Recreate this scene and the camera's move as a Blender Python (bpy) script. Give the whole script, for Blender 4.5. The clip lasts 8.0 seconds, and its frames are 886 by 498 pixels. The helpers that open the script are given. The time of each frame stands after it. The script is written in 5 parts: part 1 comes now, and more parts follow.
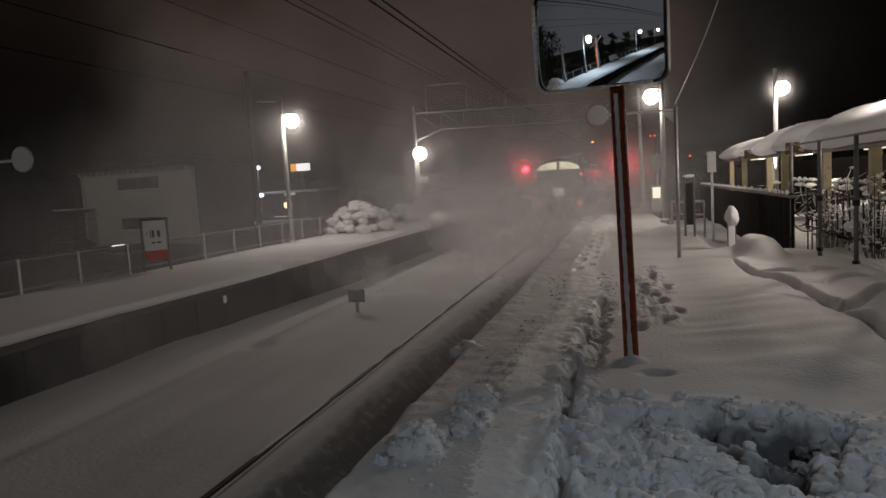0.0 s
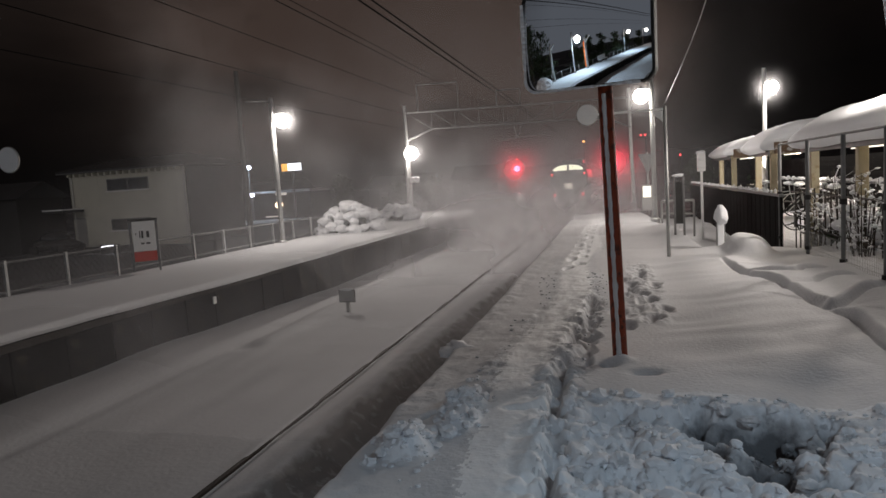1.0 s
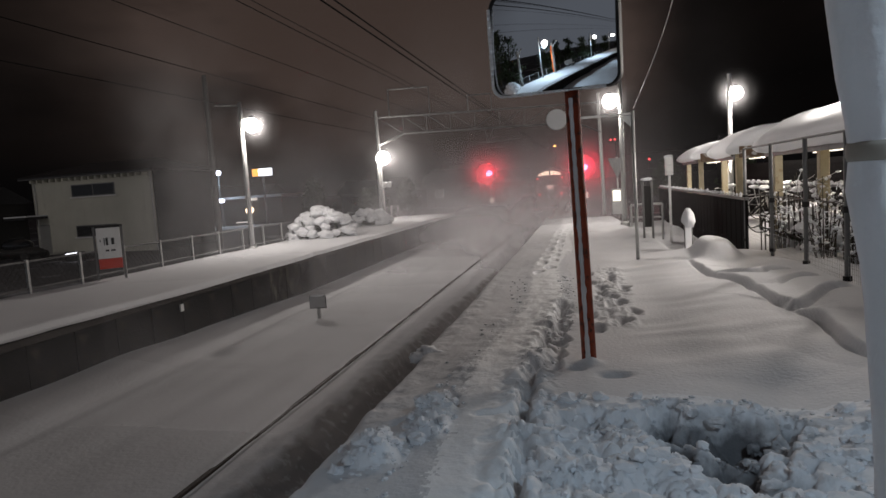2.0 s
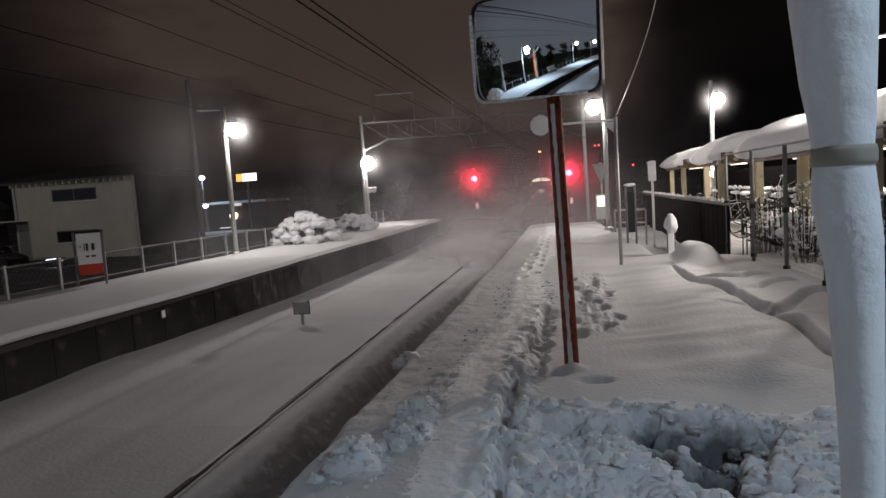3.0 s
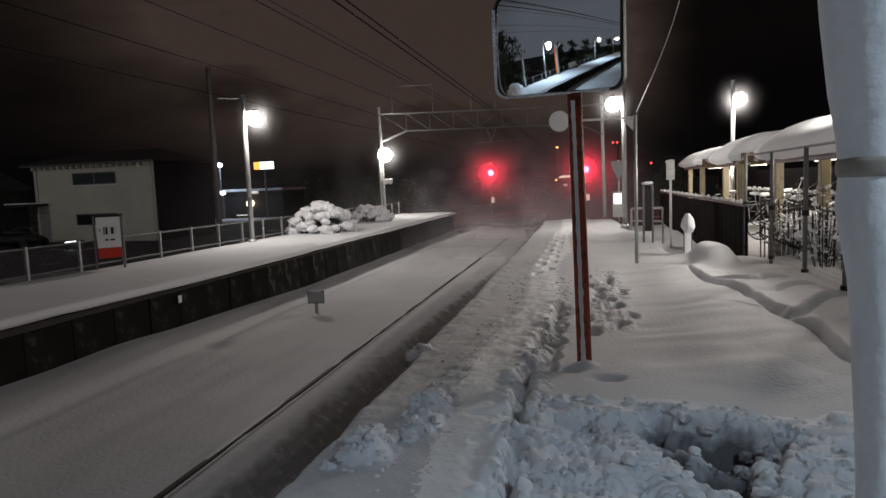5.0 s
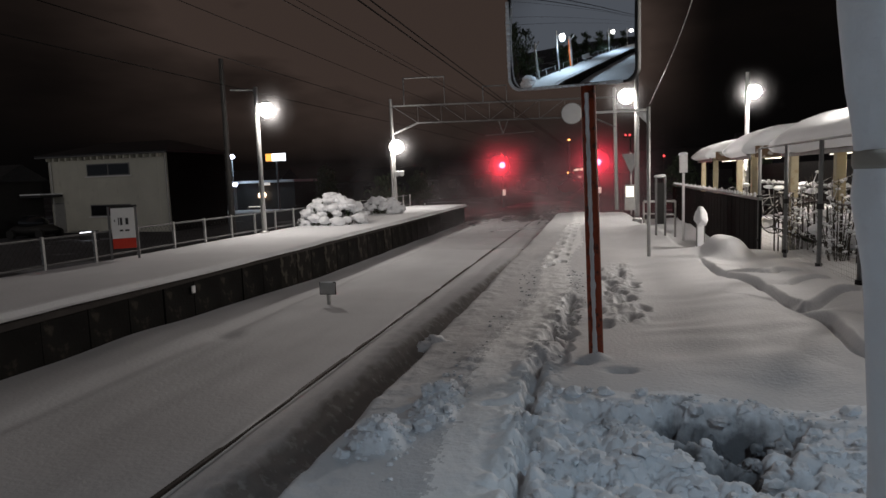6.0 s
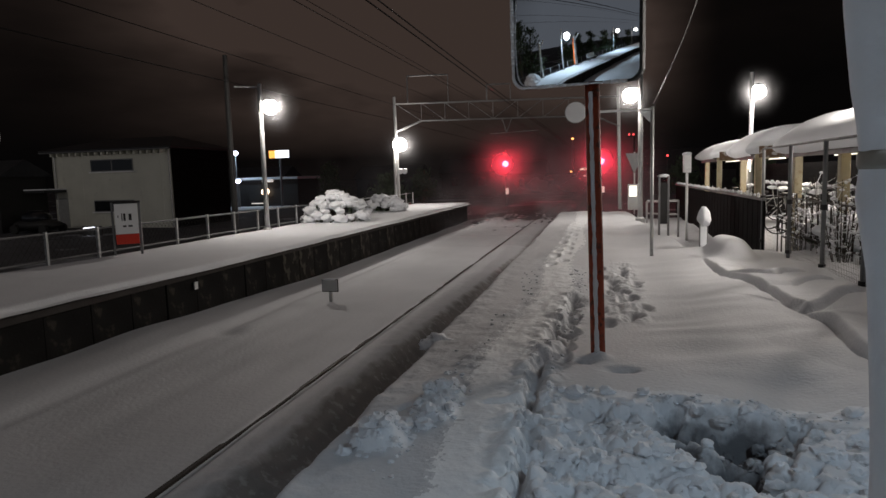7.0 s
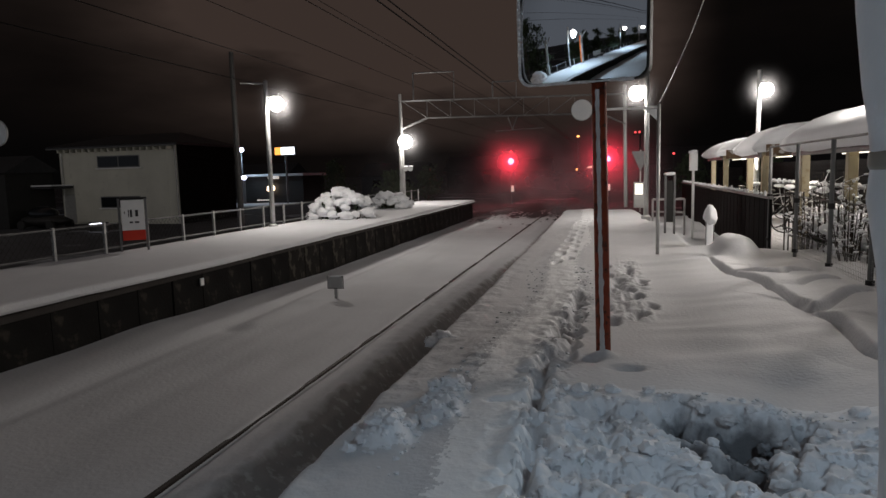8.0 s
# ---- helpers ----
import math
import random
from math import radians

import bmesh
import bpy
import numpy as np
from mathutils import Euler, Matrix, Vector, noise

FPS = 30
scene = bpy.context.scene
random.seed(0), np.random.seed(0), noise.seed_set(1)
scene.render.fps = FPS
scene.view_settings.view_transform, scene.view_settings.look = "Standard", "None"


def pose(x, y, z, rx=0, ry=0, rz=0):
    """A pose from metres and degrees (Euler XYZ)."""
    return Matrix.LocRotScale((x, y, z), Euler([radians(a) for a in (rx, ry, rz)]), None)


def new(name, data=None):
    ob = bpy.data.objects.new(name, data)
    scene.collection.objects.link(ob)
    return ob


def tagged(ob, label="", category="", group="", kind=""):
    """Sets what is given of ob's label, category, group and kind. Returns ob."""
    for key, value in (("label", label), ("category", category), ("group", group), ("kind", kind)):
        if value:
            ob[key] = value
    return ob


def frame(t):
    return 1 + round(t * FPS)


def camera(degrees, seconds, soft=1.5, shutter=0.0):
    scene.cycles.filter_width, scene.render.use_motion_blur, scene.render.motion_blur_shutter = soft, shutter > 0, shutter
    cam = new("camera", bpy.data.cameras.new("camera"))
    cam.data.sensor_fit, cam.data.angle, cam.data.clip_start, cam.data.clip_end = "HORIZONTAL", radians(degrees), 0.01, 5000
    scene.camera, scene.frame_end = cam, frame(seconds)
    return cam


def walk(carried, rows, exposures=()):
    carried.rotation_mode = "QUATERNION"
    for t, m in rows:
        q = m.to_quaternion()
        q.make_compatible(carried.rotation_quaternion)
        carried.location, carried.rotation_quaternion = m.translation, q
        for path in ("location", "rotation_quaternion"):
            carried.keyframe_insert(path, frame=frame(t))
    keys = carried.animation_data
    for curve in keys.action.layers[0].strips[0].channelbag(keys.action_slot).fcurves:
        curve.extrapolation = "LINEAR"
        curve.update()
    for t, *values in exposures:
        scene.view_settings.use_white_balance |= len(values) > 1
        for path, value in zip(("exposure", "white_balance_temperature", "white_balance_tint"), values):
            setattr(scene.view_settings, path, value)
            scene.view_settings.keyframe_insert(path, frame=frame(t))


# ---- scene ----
cam = camera(68.0, 8.0, soft=1.5)
PATH = [
    (0.0, pose(-0.0497, -0.0113, 1.5949, 84.446, 3.491, 15.224)),
    (0.5, pose(-0.0305, -0.0083, 1.5976, 84.400, 3.667, 14.903)),
    (1.0, pose(-0.0252, -0.0020, 1.5985, 84.357, 3.630, 14.510)),
    (1.5, pose(0.0009, 0.0431, 1.5939, 84.369, 3.735, 12.305)),
    (2.8, pose(0.0091, 0.0194, 1.5955, 85.028, 3.922, 11.989)),
    (3.0, pose(0.0275, 0.0568, 1.5928, 84.991, 3.775, 10.890)),
    (3.5, pose(0.0131, 0.0649, 1.5917, 84.299, 3.866, 10.706)),
    (4.0, pose(0.0167, 0.0416, 1.5944, 84.622, 3.402, 10.983)),
    (5.5, pose(0.0113, 0.0222, 1.6014, 84.235, 1.936, 12.763)),
    (6.0, pose(0.0054, 0.0038, 1.5987, 83.828, 2.094, 13.222)),
    (6.5, pose(0.0034, 0.0044, 1.5996, 83.639, 2.061, 13.465)),
    (7.0, pose(0.0047, 0.0035, 1.5979, 83.675, 1.682, 13.487)),
    (7.5, pose(0.0012, 0.0014, 1.6038, 83.723, 1.527, 13.673)),
    (8.0, pose(0.0000, 0.0000, 1.6000, 83.450, 1.500, 13.950)),
]
scene.cycles.transparent_max_bounces = 20
walk(cam, PATH, [(0.0, -0.68, 7100, 17), (0.5, -0.02, 6800, 16), (1.0, 0.06, 6600, 16), (1.5, 0.1, 6550, 16), (3.5, 0.08, 6500, 16), (5.5, 0.03, 6500, 15), (8.0, 0.0, 6500, 15)])

# ---------------------------------------------------------------- night sky
world = bpy.data.worlds.new("night")
scene.world = world
world.use_nodes = True
wn, wl = world.node_tree.nodes, world.node_tree.links
wn.clear()
w_out, w_bg = wn.new("ShaderNodeOutputWorld"), wn.new("ShaderNodeBackground")
w_tc, w_map, w_noise = wn.new("ShaderNodeTexCoord"), wn.new("ShaderNodeMapping"), wn.new("ShaderNodeTexNoise")
w_map.inputs["Scale"].default_value = (1.5, 1.5, 5.0)
w_noise.inputs["Scale"].default_value, w_noise.inputs["Detail"].default_value = 2.2, 5
w_sep = wn.new("ShaderNodeSeparateXYZ")
w_side, w_cl, w_glow, w_back = (wn.new("ShaderNodeMapRange") for _ in range(4))
wl.new(w_tc.outputs["Generated"], w_map.inputs[0])
wl.new(w_map.outputs[0], w_noise.inputs["Vector"])
wl.new(w_tc.outputs["Generated"], w_sep.inputs[0])
for n, (a, b, c, d) in ((w_side, (-1.0, 1.0, 0.0, 1.0)), (w_cl, (0.3, 0.7, 0.25, 1.45)), (w_glow, (0.03, 0.24, 0.02, 1.15)), (w_back, (0.2, -0.6, 0.0, 1.0))):
    for key, v in zip(("From Min", "From Max", "To Min", "To Max"), (a, b, c, d)):
        n.inputs[key].default_value = v
wl.new(w_sep.outputs["X"], w_side.inputs["Value"])
wl.new(w_noise.outputs["Fac"], w_cl.inputs["Value"])
wl.new(w_sep.outputs["Z"], w_glow.inputs["Value"])
wl.new(w_sep.outputs["Y"], w_back.inputs["Value"])
w_m1, w_m2, w_mix = wn.new("ShaderNodeMath"), wn.new("ShaderNodeMath"), wn.new("ShaderNodeMix")
w_m1.operation = w_m2.operation = "MULTIPLY"
w_ramp = wn.new("ShaderNodeValToRGB")
w_ramp.color_ramp.interpolation = "EASE"
w_ramp.color_ramp.elements[0].position, w_ramp.color_ramp.elements[0].color = 0.15, (0.12, 0.15, 0.15, 1)
w_ramp.color_ramp.elements[1].position, w_ramp.color_ramp.elements[1].color = 0.58, (0.05, 0.05, 0.05, 1)
for _p, _c in ((0.36, 2.8), (0.475, 2.9)):
    _e = w_ramp.color_ramp.elements.new(_p)
    _e.color = (_c, _c, _c, 1)
wl.new(w_side.outputs[0], w_ramp.inputs[0])
wl.new(w_ramp.outputs[0], w_m1.inputs[0])
wl.new(w_cl.outputs[0], w_m1.inputs[1])
wl.new(w_m1.outputs[0], w_m2.inputs[0])
wl.new(w_glow.outputs[0], w_m2.inputs[1])
w_col = wn.new("ShaderNodeMix")
w_col.data_type = w_mix.data_type = "RGBA"
w_col.inputs[6].default_value, w_col.inputs[7].default_value = (0.0012, 0.0011, 0.0011, 1), (0.039, 0.0278, 0.0225, 1)
wl.new(w_m2.outputs[0], w_col.inputs[0])
w_low, w_m3 = wn.new("ShaderNodeMapRange"), wn.new("ShaderNodeMath")
for key, v in zip(("From Min", "From Max", "To Min", "To Max"), (0.25, 0.6, 1.0, 0.12)):
    w_low.inputs[key].default_value = v
w_m3.operation = "MULTIPLY"
wl.new(w_sep.outputs["Z"], w_low.inputs["Value"])
wl.new(w_back.outputs[0], w_m3.inputs[0])
wl.new(w_low.outputs[0], w_m3.inputs[1])
wl.new(w_m3.outputs[0], w_mix.inputs[0])
wl.new(w_col.outputs[2], w_mix.inputs[6])
w_mix.inputs[7].default_value = (0.078, 0.088, 0.100, 1)
wl.new(w_mix.outputs[2], w_bg.inputs["Color"])
w_bg.inputs["Strength"].default_value = 1.0
wl.new(w_bg.outputs[0], w_out.inputs[0])


# ---------------------------------------------------------------- lamps of the place
def lamp_light(name, at, power, colour, radius=0.22):
    d = bpy.data.lights.new(name, "POINT")
    d.energy, d.color, d.shadow_soft_size = power, colour, radius
    ob = new(name, d)
    ob.matrix_world = pose(*at)
    return ob


LAMP_A, LAMP_B = (-10.34, 19.6, 3.97), (-10.36, 34.0, 3.32)
LAMP_C, LAMP_D = (0.90, 22.2, 3.98), (5.52, 26.2, 4.30)
LAMP_E, LAMP_F = (2.4, -0.3, 4.1), (3.35, 9.2, 3.90)
WARM, COOL = (1.0, 0.95, 0.86), (0.57, 0.82, 1.0)
lamp_light("light_lamp", LAMP_A, 440, WARM)
lamp_light("light_lamp", LAMP_B, 420, WARM)
lamp_light("light_lamp", LAMP_C, 290, WARM)
lamp_light("light_lamp", LAMP_D, 560, WARM, 0.08)
lamp_light("light_lamp", LAMP_F, 40, WARM, 0.05)
# extra lamp out of view, added to brighten the shelter roof snow
lamp_light("light_lamp", (4.72, 12.2, 3.40), 500, WARM, 0.15)
# lamp out of view, added to brighten the house front
lamp_light("light_street", (-38.0, 24.0, 5.0), 480, WARM, 0.3)
def hooded_light(at, power, spread):
    d = bpy.data.lights.new("light_hooded", "SPOT")
    d.energy, d.color, d.shadow_soft_size, d.spot_size, d.spot_blend = power, COOL, 0.15, radians(spread), 0.35
    new("light_hooded", d).matrix_world = pose(*at)


hooded_light(LAMP_E, 228, 125)
hooded_light((-9.6, -4.7, 3.15), 620, 140)
hooded_light((-9.6, -17.5, 3.05), 700, 140)
lamp_light("light_lamp", (-9.6, -4.7, 3.10), 70, COOL)
lamp_light("light_street", (-41.8, 68.8, 4.6), 500, COOL, 0.3)
for _y in (13.0, 19.5, 26.0):
    lamp_light("light_tube", (4.8, _y, 1.70), 110, WARM, 0.15)
RED_L, RED_R = (-8.5, 60.0, 2.55), (0.0, 60.0, 2.5)
lamp_light("light_signal", (RED_L[0], RED_L[1] - 0.35, RED_L[2]), 330, (1.0, 0.025, 0.05), 0.08)
lamp_light("light_signal", (RED_R[0], RED_R[1] - 0.35, RED_R[2]), 470, (1.0, 0.025, 0.06), 0.08)


# ---------------------------------------------------------------- materials
def mat(name, colour, rough=0.7, metal=0.0, vary=0.25, scale=6.0, bump=0.0, bump_scale=40.0, dist=0.02, fine_detail=6, second=None, wear=0.0, spec=0.3, stretch=(1, 1, 1), wear_scale=None):
    m = bpy.data.materials.new(name)
    m.use_nodes = True
    n, l = m.node_tree.nodes, m.node_tree.links
    b = n["Principled BSDF"]
    b.inputs["Roughness"].default_value, b.inputs["Metallic"].default_value = rough, metal
    b.inputs["Specular IOR Level"].default_value = spec
    tc, mp = n.new("ShaderNodeTexCoord"), n.new("ShaderNodeMapping")
    mp.inputs["Scale"].default_value = stretch
    l.new(tc.outputs["Object"], mp.inputs[0])
    big, fine = n.new("ShaderNodeTexNoise"), n.new("ShaderNodeTexNoise")
    big.inputs["Scale"].default_value, big.inputs["Detail"].default_value = scale, 5
    fine.inputs["Scale"].default_value, fine.inputs["Detail"].default_value = bump_scale, fine_detail
    for t in (big, fine):
        l.new(mp.outputs[0], t.inputs["Vector"])
    c1 = n.new("ShaderNodeMix")
    c1.data_type = "RGBA"
    lo = [c * (1 - vary) for c in colour]
    hi = [min(1, c * (1 + vary)) for c in colour]
    c1.inputs[6].default_value, c1.inputs[7].default_value = (*lo, 1), (*hi, 1)
    l.new(big.outputs["Fac"], c1.inputs[0])
    out = c1.outputs[2]
    if second:
        ramp, c2 = n.new("ShaderNodeMapRange"), n.new("ShaderNodeMix")
        c2.data_type = "RGBA"
        spots = n.new("ShaderNodeTexNoise")
        spots.inputs["Scale"].default_value, spots.inputs["Detail"].default_value = wear_scale or scale * 2.3, 8
        l.new(mp.outputs[0], spots.inputs["Vector"])
        l.new(spots.outputs["Fac"], ramp.inputs["Value"])
        ramp.inputs["From Min"].default_value, ramp.inputs["From Max"].default_value = 0.62 - wear * 0.3, 0.70 - wear * 0.3
        l.new(ramp.outputs[0], c2.inputs[0])
        l.new(out, c2.inputs[6])
        c2.inputs[7].default_value = (*second, 1)
        out = c2.outputs[2]
    l.new(out, b.inputs["Base Color"])
    if bump:
        bp = n.new("ShaderNodeBump")
        bp.inputs["Strength"].default_value, bp.inputs["Distance"].default_value = bump, dist
        l.new(fine.outputs["Fac"], bp.inputs["Height"])
        l.new(bp.outputs[0], b.inputs["Normal"])
    return m


def glow(name, colour, strength):
    m = bpy.data.materials.new(name)
    m.use_nodes = True
    b = m.node_tree.nodes["Principled BSDF"]
    b.inputs["Base Color"].default_value = (*colour, 1)
    b.inputs["Emission Color"].default_value, b.inputs["Emission Strength"].default_value = (*colour, 1), strength
    return m


def haze(name, density, colour=(0.9, 0.9, 0.92), noise_scale=0.35, least=0.12, halo=False):
    """Thin airborne powder: mostly see-through, denser low down, with soft edges."""
    m = bpy.data.materials.new(name)
    m.use_nodes = True
    n, l = m.node_tree.nodes, m.node_tree.links
    n.clear()
    out, mix = n.new("ShaderNodeOutputMaterial"), n.new("ShaderNodeMixShader")
    clear, dif, tra, both = n.new("ShaderNodeBsdfTransparent"), n.new("ShaderNodeBsdfDiffuse"), n.new("ShaderNodeBsdfTranslucent"), n.new("ShaderNodeMixShader")
    dif.inputs[0].default_value = tra.inputs[0].default_value = (*colour, 1)
    l.new(dif.outputs[0], both.inputs[1])
    l.new(tra.outputs[0], both.inputs[2])
    tc, sep, tex = n.new("ShaderNodeTexCoord"), n.new("ShaderNodeSeparateXYZ"), n.new("ShaderNodeTexNoise")
    l.new(tc.outputs["UV"], sep.inputs[0])
    info, add = n.new("ShaderNodeObjectInfo"), n.new("ShaderNodeVectorMath")
    l.new(tc.outputs["Object"], add.inputs[0])
    scl = n.new("ShaderNodeVectorMath")
    scl.operation = "SCALE"
    scl.inputs[0].default_value = (37.0, 11.0, 23.0)
    l.new(info.outputs["Random"], scl.inputs["Scale"])
    l.new(scl.outputs[0], add.inputs[1])
    l.new(add.outputs[0], tex.inputs["Vector"])
    tex.inputs["Scale"].default_value, tex.inputs["Detail"].default_value = noise_scale, 5

    def mr(src, a, b, c, d, smooth=True):
        k = n.new("ShaderNodeMapRange")
        k.interpolation_type = "SMOOTHERSTEP" if smooth else "LINEAR"
        for key, v in zip(("From Min", "From Max", "To Min", "To Max"), (a, b, c, d)):
            k.inputs[key].default_value = v
        l.new(src, k.inputs["Value"])
        return k.outputs[0]

    def mul(a, b):
        k = n.new("ShaderNodeMath")
        k.operation = "MULTIPLY"
        for i, s in enumerate((a, b)):
            if isinstance(s, float):
                k.inputs[i].default_value = s
            else:
                l.new(s, k.inputs[i])
        return k.outputs[0]

    u = mul(mr(sep.outputs["X"], 0.0, 0.42, 0, 1), mr(sep.outputs["X"], 1.0, 0.58, 0, 1))
    v = mul(mr(sep.outputs["Y"], 0.0, 0.3, 0, 1), mr(sep.outputs["Y"], 1.0, 0.3, 0, 1))
    if halo:
        off, size, ln = n.new("ShaderNodeVectorMath"), n.new("ShaderNodeVectorMath"), n.new("ShaderNodeVectorMath")
        off.operation, size.operation, ln.operation = "SUBTRACT", "MULTIPLY", "LENGTH"
        off.inputs[1].default_value, size.inputs[1].default_value = (0.5, 0.45, 0.0), (2.0, 2.2, 0.0)
        l.new(tc.outputs["UV"], off.inputs[0])
        l.new(off.outputs[0], size.inputs[0])
        l.new(size.outputs[0], ln.inputs[0])
        u = mr(ln.outputs["Value"], 0.98, 0.0, 0.0, 1.0, False)
        v = mul(u, u)
    alpha = mul(mul(mul(u, v), mr(tex.outputs["Fac"], 0.34, 0.66, least, 1.0)), density)
    l.new(alpha, mix.inputs[0])
    l.new(clear.outputs[0], mix.inputs[1])
    l.new(both.outputs[0], mix.inputs[2])
    l.new(mix.outputs[0], out.inputs[0])
    return m


M_SNOW = mat("snow", (0.80, 0.81, 0.83), 0.75, vary=0.05, scale=1.2, bump=0.35, bump_scale=26, spec=0.2)
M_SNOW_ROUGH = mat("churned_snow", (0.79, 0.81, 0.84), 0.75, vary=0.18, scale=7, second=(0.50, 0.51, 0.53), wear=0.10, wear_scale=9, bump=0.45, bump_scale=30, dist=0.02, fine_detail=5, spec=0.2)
M_SNOW_SETTLED = mat("settled_platform_snow", (0.67, 0.675, 0.69), 0.75, vary=0.10, scale=1.2, bump=0.35, bump_scale=26, spec=0.2)
M_SNOW_TRACK = mat("wind_packed_snow", (0.62, 0.63, 0.65), 0.75, vary=0.22, scale=0.45, bump=0.3, bump_scale=18, spec=0.2)
# lane snow paler and its banks darker by base colour
M_BANK_DARK = mat("dark_bank_snow", (0.66, 0.67, 0.69), 0.8, vary=0.15, scale=7, bump=0.5, bump_scale=30, dist=0.02, spec=0.2)
M_LANE_PALE = mat("pale_lane_snow", (0.90, 0.91, 0.92), 0.8, vary=0.05, scale=3, bump=0.3, bump_scale=30, dist=0.02, spec=0.2)
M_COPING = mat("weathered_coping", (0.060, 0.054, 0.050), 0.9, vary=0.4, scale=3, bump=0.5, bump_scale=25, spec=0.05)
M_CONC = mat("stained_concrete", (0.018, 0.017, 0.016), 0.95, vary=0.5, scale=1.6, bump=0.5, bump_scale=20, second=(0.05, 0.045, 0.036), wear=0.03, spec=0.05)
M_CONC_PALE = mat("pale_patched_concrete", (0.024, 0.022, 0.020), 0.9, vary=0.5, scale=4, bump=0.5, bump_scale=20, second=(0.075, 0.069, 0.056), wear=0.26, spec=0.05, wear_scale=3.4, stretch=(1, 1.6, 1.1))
M_PAVING = mat("dark_wet_paving", (0.06, 0.057, 0.055), 0.7, vary=0.4, scale=8, bump=0.5, second=(0.3, 0.3, 0.32), wear=0.25)


def darken_hollows(m, places, colour):
    """Darkens the shovelled hollows in colour, for wet grey slush and the shade there, with ragged noisy outlines."""
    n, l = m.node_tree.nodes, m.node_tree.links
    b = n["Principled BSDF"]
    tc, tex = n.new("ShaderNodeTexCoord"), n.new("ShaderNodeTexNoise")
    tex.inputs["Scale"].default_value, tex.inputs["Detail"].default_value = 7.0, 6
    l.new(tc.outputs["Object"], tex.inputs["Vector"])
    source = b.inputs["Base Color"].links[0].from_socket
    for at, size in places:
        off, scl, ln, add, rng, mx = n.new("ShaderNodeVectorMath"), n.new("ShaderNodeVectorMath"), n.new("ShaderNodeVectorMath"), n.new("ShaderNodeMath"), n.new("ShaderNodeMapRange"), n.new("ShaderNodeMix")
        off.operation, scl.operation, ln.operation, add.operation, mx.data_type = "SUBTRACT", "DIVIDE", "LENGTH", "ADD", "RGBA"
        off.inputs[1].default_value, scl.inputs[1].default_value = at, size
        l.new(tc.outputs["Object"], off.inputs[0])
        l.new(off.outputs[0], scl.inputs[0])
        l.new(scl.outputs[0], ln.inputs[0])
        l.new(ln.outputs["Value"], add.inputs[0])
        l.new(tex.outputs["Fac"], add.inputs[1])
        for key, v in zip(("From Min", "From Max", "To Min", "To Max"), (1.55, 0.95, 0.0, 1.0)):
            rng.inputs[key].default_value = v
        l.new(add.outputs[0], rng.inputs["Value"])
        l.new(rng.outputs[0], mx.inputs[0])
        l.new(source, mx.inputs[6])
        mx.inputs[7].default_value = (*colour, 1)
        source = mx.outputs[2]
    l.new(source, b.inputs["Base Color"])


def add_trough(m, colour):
    """Darker colour along the sunken strip beside the near rail, with a ragged edge."""
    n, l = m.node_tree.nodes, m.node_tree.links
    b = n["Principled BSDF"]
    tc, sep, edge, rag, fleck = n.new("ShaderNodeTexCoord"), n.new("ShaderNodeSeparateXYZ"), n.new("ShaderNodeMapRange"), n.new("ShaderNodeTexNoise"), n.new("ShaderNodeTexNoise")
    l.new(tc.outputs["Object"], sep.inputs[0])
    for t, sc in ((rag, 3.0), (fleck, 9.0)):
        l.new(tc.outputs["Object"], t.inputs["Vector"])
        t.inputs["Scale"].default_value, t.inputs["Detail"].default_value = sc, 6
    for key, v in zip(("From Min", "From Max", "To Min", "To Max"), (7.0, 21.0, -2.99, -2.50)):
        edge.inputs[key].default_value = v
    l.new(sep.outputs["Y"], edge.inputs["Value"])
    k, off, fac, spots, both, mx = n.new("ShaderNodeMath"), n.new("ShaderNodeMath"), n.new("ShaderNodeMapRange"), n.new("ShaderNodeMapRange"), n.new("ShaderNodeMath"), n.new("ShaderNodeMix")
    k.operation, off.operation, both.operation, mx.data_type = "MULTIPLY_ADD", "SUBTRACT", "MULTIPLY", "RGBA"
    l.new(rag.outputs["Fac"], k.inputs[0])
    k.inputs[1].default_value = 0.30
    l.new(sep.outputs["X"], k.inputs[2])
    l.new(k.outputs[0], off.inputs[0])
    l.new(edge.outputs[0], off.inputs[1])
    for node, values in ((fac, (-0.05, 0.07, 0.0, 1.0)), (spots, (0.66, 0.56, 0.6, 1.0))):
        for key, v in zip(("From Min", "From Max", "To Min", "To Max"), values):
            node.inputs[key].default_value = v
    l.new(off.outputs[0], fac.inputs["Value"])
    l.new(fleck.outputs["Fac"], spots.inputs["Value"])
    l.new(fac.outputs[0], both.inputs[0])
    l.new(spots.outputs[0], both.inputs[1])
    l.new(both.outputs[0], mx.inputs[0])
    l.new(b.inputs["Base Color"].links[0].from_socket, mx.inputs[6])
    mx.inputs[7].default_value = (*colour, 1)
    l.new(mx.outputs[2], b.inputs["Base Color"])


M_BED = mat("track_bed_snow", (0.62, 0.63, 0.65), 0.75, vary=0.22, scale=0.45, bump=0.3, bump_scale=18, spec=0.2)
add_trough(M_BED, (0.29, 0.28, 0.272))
# hollow floors and lower back wall: slush and missing light in one dark colour
darken_hollows(M_SNOW_ROUGH, (((0.88, 4.42, -0.33), (0.62, 0.56, 0.34)), ((0.42, 4.02, -0.25), (0.40, 0.26, 0.24)), ((0.82, 3.82, -0.36), (0.56, 0.56, 0.32)), ((0.44, 4.52, -0.30), (0.40, 0.28, 0.24))), (0.17, 0.172, 0.18))
